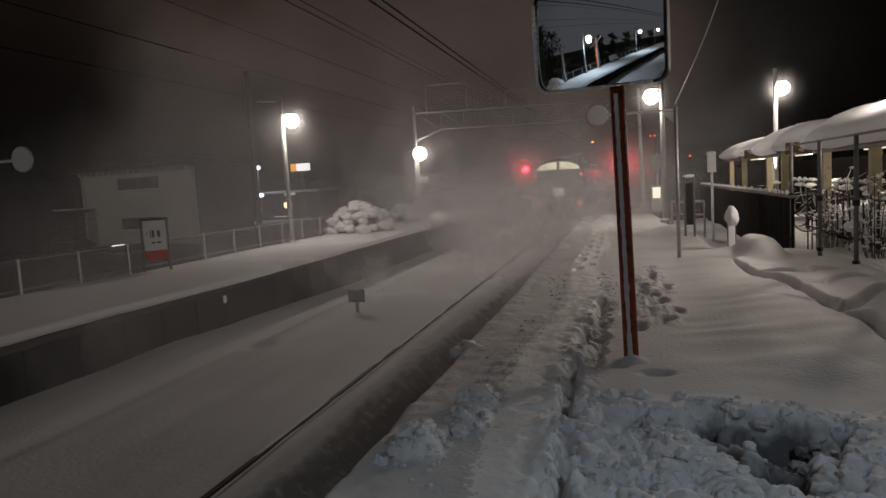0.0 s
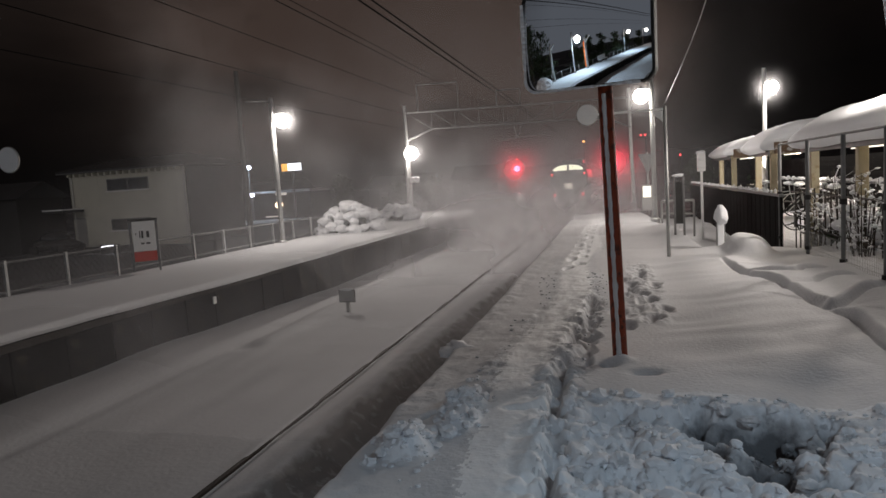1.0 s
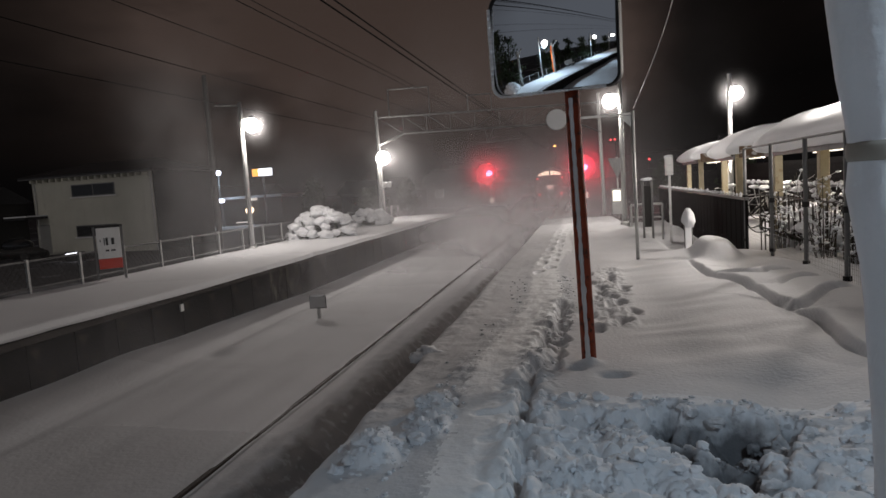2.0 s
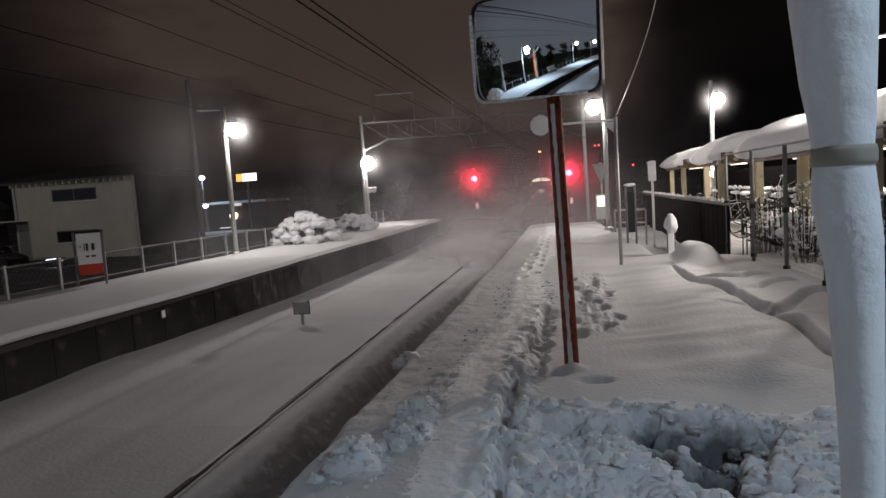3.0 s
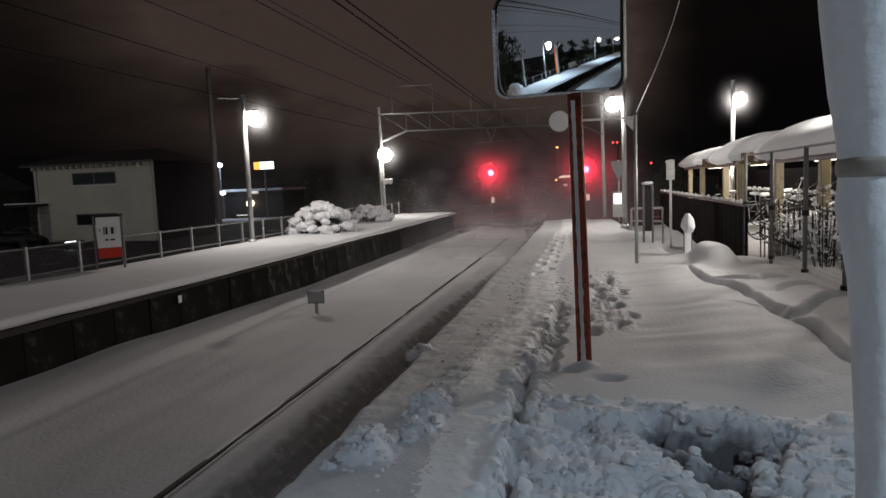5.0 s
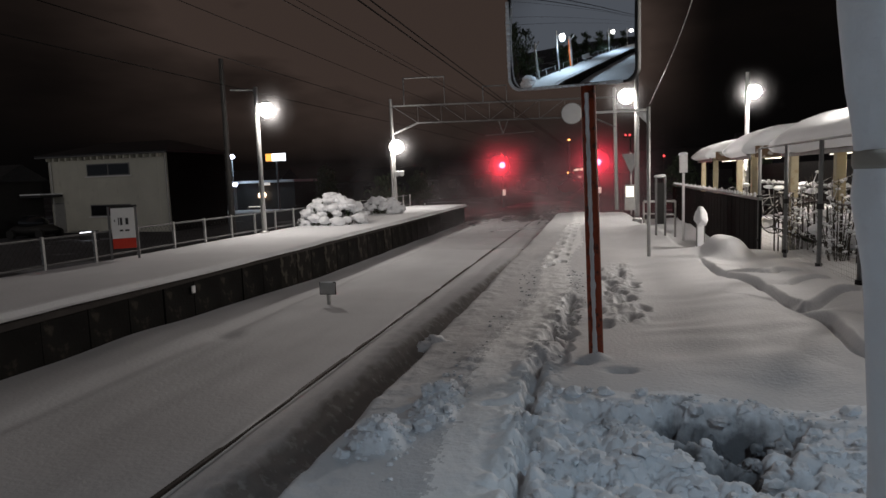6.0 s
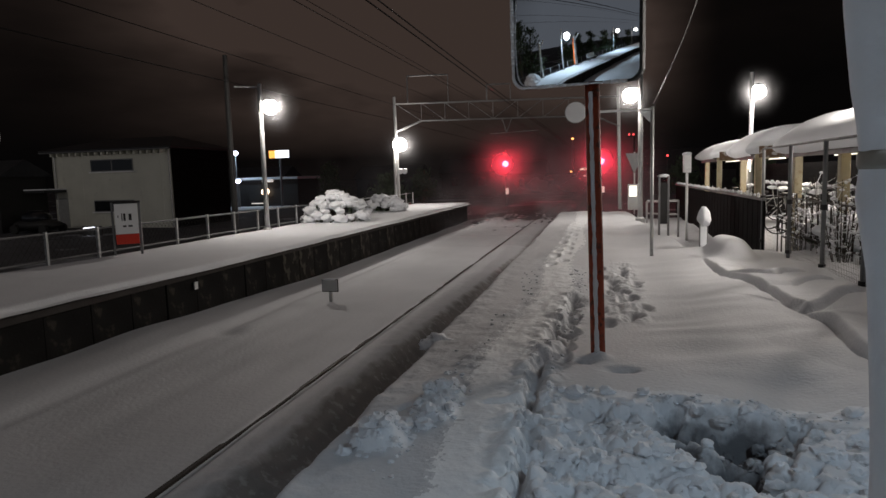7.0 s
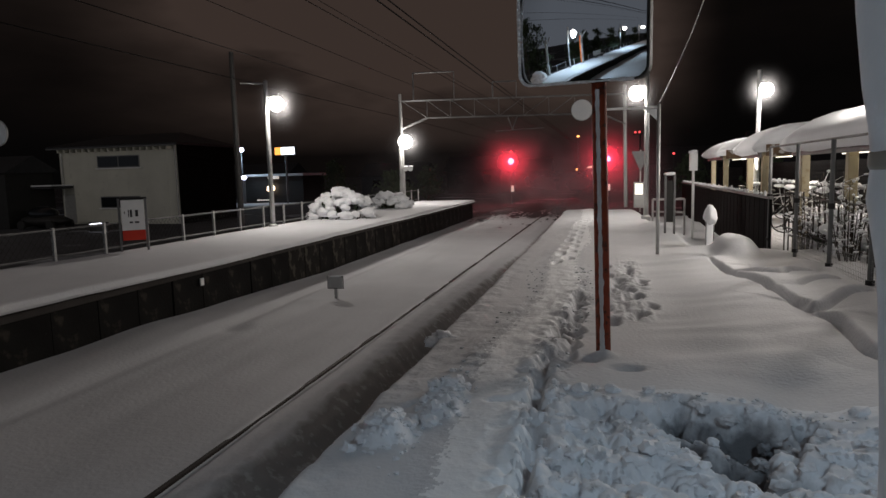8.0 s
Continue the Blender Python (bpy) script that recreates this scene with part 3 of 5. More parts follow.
    crease = trail_x(y) + 0.31 + 0.06 * nz(y * 1.7, 3) + 0.035 * nz(y * 6, 5)
    if abs(x - crease) < 0.5 and 2 < y < 10:
        h += (0.8 - 0.4 * sstep(5.0, 6.2, y)) * math.exp(-((x - crease) / 0.17) ** 2) * (heap(x + 2, y) - 0.12) * (1 - sstep(8, 10, y))
    h -= 0.24 * math.exp(-((x - crease) / (0.050 + 0.025 * nz(y * 4, 8))) ** 2) * sstep(-0.30, 0.15, nz(y * 1.6, 9.0) + 0.3 * nz(y * 7, 2.0)) * (1 - sstep(7.5, 9, y)) * (0.7 + 0.8 * nz(x * 11, y * 11, 5))
    # rough clods by the edge
    west = max(math.exp(-((x + 1.31) / 0.13) ** 4 - ((y - 3.66) / 0.17) ** 4), 0.8 * math.exp(-((x + 1.10) / 0.12) ** 4 - ((y - 4.26) / 0.30) ** 4), 0.35 * math.exp(-((x + 1.08) / 0.14) ** 2 - ((y - 5.3) / 0.6) ** 2))
    if west > 0.02:
        h += west * max(0.0, 0.75 * heap(x + 5, y) - 0.02)
    h += 0.02 * fbm(x * 4, y * 4, 9) * sstep(-1.2, -1.5, x)
    h -= 0.9 * sstep(27.2, 28.9, y - 0.25 * x)
    # rounded lip over the track
    lipx = EDGE_R + 0.05 * nz(y * 0.8, 2.0) + 0.02 * nz(y * 4, 5.0)
    h -= 0.16 * sstep(lipx + 0.16, lipx - 0.02, x) + 1.0 * sstep(lipx, lipx - 0.06, x)
    return h


FEET = [(0.05 + 0.16 * (k % 2) + 0.09 * math.sin(k * 2.3), 7.0 + 0.40 * k + 0.12 * math.sin(k * 5.1)) for k in range(11)] + [(0.38 + 0.12 * math.sin(k * 1.7), 7.4 + 0.47 * k + 0.15 * math.sin(k * 3.3)) for k in range(8)] + [(-0.33 + 0.05 * math.sin(k * 3.1), 5.6 + 0.33 * k) for k in range(9)] + [(-0.85 + 0.18 * (k % 2), 11.5 + 0.5 * k) for k in range(20)]


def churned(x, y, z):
    """1 where the snow is broken up, 2 on the paler lane, 3 on its darker banks, else 0."""
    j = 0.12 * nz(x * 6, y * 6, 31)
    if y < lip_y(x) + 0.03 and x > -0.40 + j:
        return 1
    d = abs(x - trail_x(y) - 0.03)
    if d < 0.22 + 0.5 * j + 0.10 * nz(x * 30, y * 30, 5) and y < 30:
        return 2
    if ((x + 1.31) / 0.18) ** 2 + ((y - 3.66) / 0.22) ** 2 < 1 + 3 * j or ((x + 1.10) / 0.17) ** 2 + ((y - 4.26) / 0.36) ** 2 < 1 + 3 * j:
        return 1
    return 3 if d < 0.40 + j + 0.12 * nz(x * 30, y * 30, 9) and y < 14 else 0


def snow_left(x, y):
    lip = EDGE_L + 0.10 * math.exp(-((y - 17) / 5.0) ** 2) + 0.03 * nz(y * 0.7, 8) + 0.015 * nz(y * 3, 9)
    h = 0.02 + 0.02 * nz(x * 0.6, y * 0.4, 7) + 0.01 * nz(x * 2, y * 1.2, 7) + 0.05 * sstep(13, 7, y)
    h -= 0.015 * sstep(lip - 0.10, lip + 0.0, x) + 0.08 * sstep(lip + 0.0, lip + 0.02, x)
    return h - 0.12 * sstep(-10.86, -11.0, x)


def setting():
    ground()
    ys = steps((-45, 2, 0.3), (2, 16, 0.07), (16, 46, 0.22), (46, 140, 1.2))
    xs = steps((-7.60, -3.9, 0.10), (-3.9, -1.70, 0.035))
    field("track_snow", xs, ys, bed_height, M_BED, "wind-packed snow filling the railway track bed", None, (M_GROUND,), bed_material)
    for nm, x in (("rail", RAIL_A), ("rail", RAIL_B)):
        r = thing(nm, (x, 0, 0), "dark steel rail half buried in the track snow", "rail", "rails", "structure")
        drop = 0.0 if x == RAIL_A else 0.20
        part("web", box(-0.012, -45, BED - 0.14 - drop, 0.012, 140, BED - 0.02 - drop), M_RAIL, r)
        part("head", box(-0.026, -45, BED - 0.03 - drop, 0.026, 140, BED + 0.004 - drop, 0.006), M_RAIL, r, "dark rail head dusted with snow")
    # near platform
    near = thing("platform_near", (0, 0, 0), "concrete railway platform buried under deep snow", "platform", kind="structure")
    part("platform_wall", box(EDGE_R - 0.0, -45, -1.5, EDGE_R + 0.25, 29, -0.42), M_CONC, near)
    part("paving", box(EDGE_R + 0.25, -45, -0.75, 9.0, 29, -0.405), M_PAVING, near, "dark wet platform paving")
    ys = steps((-45, -5, 0.8), (-5, 0.5, 0.11), (0.5, 2.5, 0.08), (2.5, 5.2, 0.0145), (5.2, 7.0, 0.024), (7.0, 10.4, 0.03), (10.4, 12.5, 0.05), (12.5, 29, 0.15))
    xs = steps((-1.80, -1.60, 0.02), (-1.60, 1.9, 0.016), (1.9, 3.3, 0.02), (3.3, 3.6, 0.05), (3.6, 9.0, 0.6))
    field("platform_snow", xs, ys, snow_right, M_SNOW_SETTLED, "deep drifted snow with a trodden lane and dug-out patch", None, (M_SNOW_ROUGH, M_LANE_PALE, M_BANK_DARK), churned)
    # far platform
    far = thing("platform_far", (0, 0, 0), "dark stained concrete platform across the track", "platform", kind="structure")
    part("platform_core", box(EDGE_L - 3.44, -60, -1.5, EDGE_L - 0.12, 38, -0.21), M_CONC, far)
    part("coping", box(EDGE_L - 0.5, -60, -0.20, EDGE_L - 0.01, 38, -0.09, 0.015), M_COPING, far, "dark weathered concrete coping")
    ys = steps((-60, 4, 0.3), (4, 30, 0.12), (30, 38, 0.3))
    xs = steps((-11.0, -7.85, 0.15), (-7.85, -7.40, 0.02))
    field("far_platform_snow", xs, ys, snow_left, M_SNOW, "smooth snow covering the far platform")
    return far


def wall_blocks(far):
    rng = random.Random(4)
    shapes = []
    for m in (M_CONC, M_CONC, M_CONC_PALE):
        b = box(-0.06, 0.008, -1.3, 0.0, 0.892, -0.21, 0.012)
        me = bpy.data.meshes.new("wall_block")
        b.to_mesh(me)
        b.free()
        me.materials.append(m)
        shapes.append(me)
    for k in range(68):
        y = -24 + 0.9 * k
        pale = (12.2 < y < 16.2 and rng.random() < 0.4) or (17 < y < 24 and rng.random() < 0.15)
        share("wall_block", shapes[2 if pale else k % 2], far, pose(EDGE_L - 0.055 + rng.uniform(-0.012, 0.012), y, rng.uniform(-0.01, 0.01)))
    part("edge_tag", box(EDGE_L + 0.0, 10.95, -0.42, EDGE_L + 0.02, 11.05, -0.28), M_WHITE, far, "small white marker plate")


# ---------------------------------------------------------------- things
def lamp_post(at, head, label, height, group, material, globe_r=0.29, arm=True):
    """A platform lamp: pole, short arm, cap and glowing globe."""
    t = thing("platform_lamp", at, label, "lamp post", group)
    hx, hy, hz = (head[i] - at[i] for i in range(3))
    part("pole", rod((0, 0, -0.2), (0, 0, height), 0.085, 0.065, 14), material, t, smooth=True)
    part("base_collar", turned([(0.15, -0.1), (0.15, 0.05), (0.1, 0.1)]), material, t)
    b = rod((0, 0, hz + 0.22), (hx, hy, hz + 0.24), 0.03)
    part("bracket", b, material, t)
    part("cap", turned([(0.02, globe_r + 0.05), (0.06, globe_r + 0.04), (0.09, globe_r - 0.01), (0.09, globe_r - 0.03)], 18), M_STEEL, t).matrix_basis = pose(hx, hy, hz)
    g = bmesh.new()
    bmesh.ops.create_uvsphere(g, u_segments=24, v_segments=14, radius=globe_r)
    globe = part("globe", g, M_LAMP, t, "glowing white lamp globe", True)
    globe.matrix_basis = pose(hx, hy, hz)
    globe.visible_shadow = False
    if arm:
        part("crossbar", rod((-0.95, 0.1, height - 0.02), (0.02, 0, height - 0.10), 0.018), material, t)
    return t


def mirror_thing():
    t = thing("platform_mirror", (-0.02, 5.66, 0), "large convex safety mirror on a rusty red post", "mirror")
    top = (-0.055, 0.03, 2.62)
    post = rod((0.0, 0, -0.4), top, 0.062, 0.060, 20)
    part("post", post, M_RUST, t, "rusty red painted steel post", True)
    # strip of wind-blown snow on the post
    b = bmesh.new()
    rows = []
    for k in range(90):
        z = 0.05 + 2.2 * k / 89
        w = 0.018 + 0.008 * nz(z * 4, 1.0) + 0.007 * nz(z * 19, 2.0)
        cx, cy = top[0] * z / 2.62 - 0.014 + 0.004 * nz(z * 13, 7.0), -0.058 + 0.03 * z / 2.62
        rows.append([b.verts.new((cx - w, cy + 0.004, z)), b.verts.new((cx - 0.4 * w, cy - 0.016, z)), b.verts.new((cx + 0.5 * w, cy - 0.014, z)), b.verts.new((cx + w, cy + 0.004, z))])
    for p, q in zip(rows, rows[1:]):
        for i in range(3):
            b.faces.new((p[i], p[i + 1], q[i + 1], q[i]))
    part("snow_strip", b, M_SNOW_TRACK, t, "strip of wind-blown snow", True)
    # mirror head in its own frame, normal towards local -y
    head = new("mirror_head")
    head.parent = t
    head.matrix_basis = pose(MIRROR_AT[0] + 0.02, MIRROR_AT[1] - 5.66, MIRROR_AT[2], MIRROR_TURN[0], MIRROR_TURN[1], MIRROR_TURN[2])
    W, H, RC, RAD = 0.532, 0.405, 0.09, 3.1

    def outline(k, n=64, grow=0.0):
        per = []
        w, h, r = W + grow, H + grow, RC + grow
        for cx, cz, a0 in ((w - r, h - r, 0), (-w + r, h - r, 90), (-w + r, -h + r, 180), (w - r, -h + r, 270)):
            for i in range(8):
                a = radians(a0 + 90 * i / 7)
                per.append((cx + r * math.cos(a), cz + r * math.sin(a)))
        full = []
        for i, (x, z) in enumerate(per):
            x2, z2 = per[(i + 1) % len(per)]
            m = 14 if math.hypot(x2 - x, z2 - z) > 0.1 else 1
            full += [(x + (x2 - x) * f / m, z + (z2 - z) * f / m) for f in range(m)]
        return [(x * k, z * k) for x, z in full]

    b = bmesh.new()
    last = None
    c = b.verts.new((0, 0, 0))
    for s in range(1, 17):
        ring = [b.verts.new((x, RAD - math.sqrt(RAD * RAD - x * x - z * z), z)) for x, z in outline(s / 16)]
        n = len(ring)
        for i in range(n):
            if last:
                b.faces.new((ring[i], ring[(i + 1) % n], last[(i + 1) % n], last[i]))
            else:
                b.faces.new((c, ring[i], ring[(i + 1) % n]))
        last = ring
    bmesh.ops.recalc_face_normals(b, faces=b.faces[:])
    part("mirror_glass", b, M_MIRROR, head, "convex mirror reflecting the platform behind", True)
    # rim
    b = bmesh.new()
    prof = [(0.0, 0.02), (0.003, -0.008), (0.009, -0.013), (0.017, -0.006), (0.019, 0.04), (0.019, 0.10)]
    rings = []
    for g, dy in prof:
        rings.append([b.verts.new((x, 0.055 + dy, z)) for x, z in outline(1, 64, g)])
    for p, q in zip(rings, rings[1:]):
        n = len(p)
        for i in range(n):
            b.faces.new((p[i], p[(i + 1) % n], q[(i + 1) % n], q[i]))
    part("rim", b, M_DARK, head, "dark weathered mirror rim", True)
    b = bmesh.new()
    vs = [b.verts.new((x, 0.15, z)) for x, z in outline(1, 64, 0.019)]
    b.faces.new(vs)
    part("back_shell", b, M_DARK, head)
    part("clamp", box(-0.06, 0.12, -0.36, 0.06, 0.22, -0.16, 0.01), M_RUST, head)
    # snow stuck along the lower and left rim
    b = bmesh.new()
    per = outline(1, 64, 0.014)
    seg = [p for p in per]
    for a in range(len(seg)):
        (x0, z0), (x1, z1) = seg[a], seg[(a + 1) % len(seg)]
        if not (x0 < -0.40 and z0 < 0.32 or z0 < -0.36 and x0 < 0.42):
            continue
        m = max(1, int(math.hypot(x1 - x0, z1 - z0) / 0.05))
        for i in range(m):
            f0, f1 = i / m, (i + 1) / m
            w = 0.011 + 0.004 * (x0 < -0.46) + 0.007 * nz((x0 + f0 * (x1 - x0)) * 6, (z0 + f0 * (z1 - z0)) * 6, 3)
            rod((x0 + f0 * (x1 - x0), 0.036, z0 + f0 * (z1 - z0)), (x0 + f1 * (x1 - x0), 0.036, z0 + f1 * (z1 - z0)), w, seg=7, bm=b)
    part("rim_snow", b, M_SNOW, head, "thin crust of white snow", True)


MIRROR_AT = (-0.228, 5.56, 2.73)
MIRROR_TURN = (4.2, 1.5, -19.0)


def near_post():
    """The snow-crusted post right beside the camera."""
    t = thing("near_post", (0.30, 0.80, 0.0), "white snow-crusted steel post close beside the viewer", "post")
    b = bmesh.new()
    rows = []
    prof = [(-0.2, 0.318, 0.022), (1.10, 0.318, 0.020), (1.25, 0.322, 0.024), (1.38, 0.320, 0.027), (1.47, 0.318, 0.031), (1.53, 0.313, 0.036), (1.585, 0.306, 0.037), (1.60, 0.308, 0.032), (1.625, 0.309, 0.034), (1.66, 0.305, 0.040), (1.74, 0.303, 0.046), (1.82, 0.300, 0.050), (2.1, 0.298, 0.052), (2.5, 0.297, 0.052)]
    for i in range(70):
        z = -0.2 + 2.7 * i / 69
        for (z0, x0, r0), (z1, x1, r1) in zip(prof, prof[1:]):
            if z0 <= z <= z1:
                f = (z - z0) / (z1 - z0)
                cx, r = x0 + f * (x1 - x0) - 0.16 * (r0 + f * (r1 - r0)), 0.84 * (r0 + f * (r1 - r0))
        ring = []
        for k in range(20):
            a = 2 * math.pi * k / 20
            q = r * (1 + 0.05 * noise.noise(Vector((math.cos(a), math.sin(a), z * 9))))
            ring.append(b.verts.new((cx - 0.30 + q * math.cos(a), q * math.sin(a), z)))
        rows.append(ring)
    for p, q in zip(rows, rows[1:]):
        for k in range(20):
            b.faces.new((p[k], p[(k + 1) % 20], q[(k + 1) % 20], q[k]))
    part("snow_crust", b, M_SNOW, t, "white frozen snow crust", True)
    part("core", rod((0.018, 0, -0.5), (0.018, 0, 1.2), 0.012), M_STEEL, t)
    part("band", turned([(0.029, 1.592), (0.0305, 1.597), (0.0305, 1.607), (0.029, 1.612)], 20), M_BAND, t, "greyish brown clamp band", True).matrix_basis = pose(0.003, 0, 0)


def disc_sign(at, side, label):
    t = thing("disc_sign", at, label, "sign", "round signs on arms")
    part("post", rod((0, 0, -0.3), (0, 0, 2.74), 0.032, seg=12), M_GALV, t, smooth=True)
    part("arm", box(0 if side > 0 else -1.42, -0.022, 2.67, 1.42 if side > 0 else 0, 0.022, 2.71, 0.005), M_WHITE, t)
    b = bmesh.new()
    pts = [(0.03 * side, 2.66), (-0.02 * side, 2.40), (-0.24 * side, 2.66)]
    f = [b.verts.new((x, -0.006, z)) for x, z in pts]
    r = [b.verts.new((x, 0.006, z)) for x, z in pts]
    b.faces.new(f), b.faces.new(r[::-1])
    for i in range(3):
        b.faces.new((f[i], f[(i + 1) % 3], r[(i + 1) % 3], r[i]))
    if side < 0:
        for v in b.verts:
            v.co.x = -abs(v.co.x) if v.co.x > 0.04 else v.co.x
    part("gusset", b, M_WHITE, t, "white triangular gusset plate")
    d = rod((1.36 * side, -0.02, 2.70), (1.36 * side, 0.012, 2.70), 0.185, seg=32)
    part("disc", d, M_WHITE, t, "blank white snow-frosted disc")
    part("disc_rim", turned([(0.186, -0.014), (0.196, -0.008), (0.196, 0.010), (0.186, 0.016)], 32), M_GALV, t).matrix_basis = pose(1.36 * side, 0, 2.70, 90)
    return t


def marker_board():
    t = thing("stop_marker", (-5.56, 12.75, BED - 0.02), "small grey board on a short post in the snow", "marker")
    part("post", box(-0.035, -0.03, -0.2, 0.035, 0.03, 0.26, 0.006), M_GALV, t)
    part("board", box(-0.17, -0.05, 0.26, 0.17, -0.03, 0.50, 0.008), M_GALV, t, "plain grey metal board")
    part("frame", box(-0.185, -0.032, 0.245, 0.185, -0.022, 0.515, 0.004), M_DARK, t)
    part("snow_cap", lump((0, -0.035, 0.515), (0.17, 0.03, 0.022), 0.3, 2), M_SNOW, t, smooth=True)


def gantry():
    t = thing("catenary_gantry", (0, 34.0, 0), "grey lattice steel gantry spanning the railway track", "gantry")
    xl, xr, zt, zb = -10.62, 0.88, 5.36, 4.45
    dz = 0.24

    def zat(x, z):
        return z + dz * (xr - x) / (xr - xl) - 0.12

    part("left_column", rod((xl, 0, -0.3), (xl - 0.08, 0, 5.85), 0.10, 0.08, 12), M_GALV, t)
    part("right_column", rod((xr + 0.02, 0, -0.3), (xr - 0.06, 0, 5.7), 0.10, 0.08, 12), M_GALV, t)
    for side in (-0.18, 0.18):
        part("top_chord", rod((xl, side, zat(xl, zt)), (xr, side, zat(xr, zt)), 0.022, seg=6), M_STEEL, t)
        part("bottom_chord", rod((xl + 1.4, side, zat(xl + 1.4, zb)), (xr - 1.2, side, zat(xr - 1.2, zb)), 0.022, seg=6), M_STEEL, t)
        part("knee", rod((xl, side, zat(xl, 3.9)), (xl + 1.4, side, zat(xl + 1.4, zb)), 0.022, seg=6), M_STEEL, t)
        part("knee", rod((xr, side, zat(xr, 3.9)), (xr - 1.2, side, zat(xr - 1.2, zb)), 0.022, seg=6), M_STEEL, t)
    bays = 7
    for k in range(bays + 1):
        x = xl + 1.4 + (xr - xl - 2.6) * k / bays
        part("lattice_post", rod((x, 0, zat(x, zb)), (x, 0, zat(x, zt)), 0.014, seg=6), M_STEEL, t)
        if k < bays:
            x2 = xl + 1.4 + (xr - xl - 2.6) * (k + 1) / bays
            part("diagonal", rod((x, 0, zat(x, zb if k > 2 else zt)), (x2, 0, zat(x2, zt if k > 2 else zb)), 0.015, seg=6), M_STEEL, t)
    part("diagonal", rod((xl, 0, zat(xl, zt)), (xl + 1.4, 0, zat(xl + 1.4, zb)), 0.015, seg=6), M_STEEL, t)
    # frames above the beam that carry feeder wires
    for x0, x1, h in ((-9.95, -7.75, 1.42), (-5.72, -4.5, 0.82)):
        f = bmesh.new()
        rod((x0, 0, zat(x0, zt)), (x0, 0, zat(x0, zt) + h), 0.036, seg=6, bm=f)
        rod((x1, 0, zat(x1, zt)), (x1, 0, zat(x1, zt) + h), 0.022, seg=6, bm=f)
        rod((x0, 0, zat(x0, zt) + h), (x1, 0, zat(x1, zt) + h), 0.034, seg=6, bm=f)
        part("feeder_frame", f, M_STEEL, t)
    v = bmesh.new()
    rod((-4.95, 0, zat(-4.95, zb)), (-4.72, 0, 3.75), 0.022, seg=6, bm=v)
    rod((-4.45, 0, zat(-4.45, zb)), (-4.72, 0, 3.75), 0.022, seg=6, bm=v)
    rod((-5.6, 0, 3.70), (-3.1, 0, 3.78), 0.015, seg=6, bm=v)
    part("pull_off", v, M_STEEL, t)


def overhead_wires():
    for x, z, r, nm in ((-3.10, 4.06, 0.012, "contact_wire"), (-3.17, 4.24, 0.012, "messenger_wire"), (-6.5, 5.55, 0.011, "feeder_wire"), (-10.5, 5.35, 0.011, "feeder_wire"), (-13.3, 5.3, 0.014, "feeder_wire"), (-10.8, 6.6, 0.011, "feeder_wire"), (-6.0, 5.4, 0.008, "feeder_wire")):
        pts = [(x, y, z + 0.10 * ((y - 8) / 25) ** 2 * 0.6 - 0.05) for y in range(-40, 36, 4)] + [(x * 0.98, y, z) for y in range(40, 130, 15)]
        tagged(obj(nm, wire(pts, r), M_WIRE), "thin dark overhead railway wire", "wire", "overhead wires")
    pts = []
    for k in range(16):
        y = 7.5 + 14.7 * k / 15
        a, b, c = (y - 14) * (y - 22.2) / 66.0, -(y - 9) * (y - 22.2) / 41.0, (y - 9) * (y - 14) / 108.2
        pts.append((1.16 * a + 1.5 * b + 1.61 * c, y, 3.66 * a + 3.98 * b + 3.68 * c))
    tagged(obj("slack_cable", wire(pts, 0.006), M_GALV), "slack frosted cable hanging from the lamp pole", "cable")


def far_fence():
    t = thing("platform_fence", (-10.82, 0, 0), "low dark post-and-rail fence along the platform back", "fence")
    posts = [-24.0 + 1.395 * k for k in range(45)]
    for y in posts:
        part("fence_post", box(-0.03, y - 0.03, -0.5, 0.03, y + 0.03, 0.72, 0.006), M_GALV, t)
    for z in (0.70, 0.16):
        part("rail_bar", rod((0.0, -24, z), (0.0, 37, z - 0.04), 0.024, seg=8), M_STEEL, t)
    b = bmesh.new()
    for k in range(300):
        y = -8 + k * 0.14
        for s in (-1, 1):
            y1 = y + s * 0.45
            rod((0.012 * s, y, 0.17), (0.012 * s, y1, 0.69), 0.0035, seg=3, bm=b)
    tagged(part("wire_mesh", b, M_DARK, t, "dark diamond wire mesh"), kind="stuff")


def name_board():
    t = thing("station_board", (-10.52, 12.85, 0), "white station board with a red lower band on two posts", "sign", rz=40)
    for x in (-0.28, 0.28):
        part("leg", box(x - 0.028, 0.02, -0.4, x + 0.022, 0.06, 1.22, 0.005), M_STEEL, t)
    part("panel", box(-0.24, -0.02, 0.50, 0.24, 0.02, 1.19, 0.008), M_WHITE, t)
    part("header", box(-0.31, 0.025, 1.19, 0.31, 0.07, 1.25, 0.01), M_DARK, t, "dark header rail over the board")
    part("red_band", box(-0.24, -0.024, 0.27, 0.24, 0.02, 0.496, 0.008), M_RED, t, "red enamelled lower band")
    for x0, x1, z0, z1 in ((-0.10, -0.08, 0.80, 0.97), (-0.06, -0.015, 0.80, 0.97), (0.05, 0.11, 0.81, 0.96), (-0.18, -0.16, 0.88, 0.93), (-0.08, -0.01, 0.66, 0.70), (0.03, 0.12, 0.66, 0.70)):
        part("lettering_bar", box(x0, -0.026, z0, x1, -0.021, z1), M_INK, t, "dark illegible lettering bar")


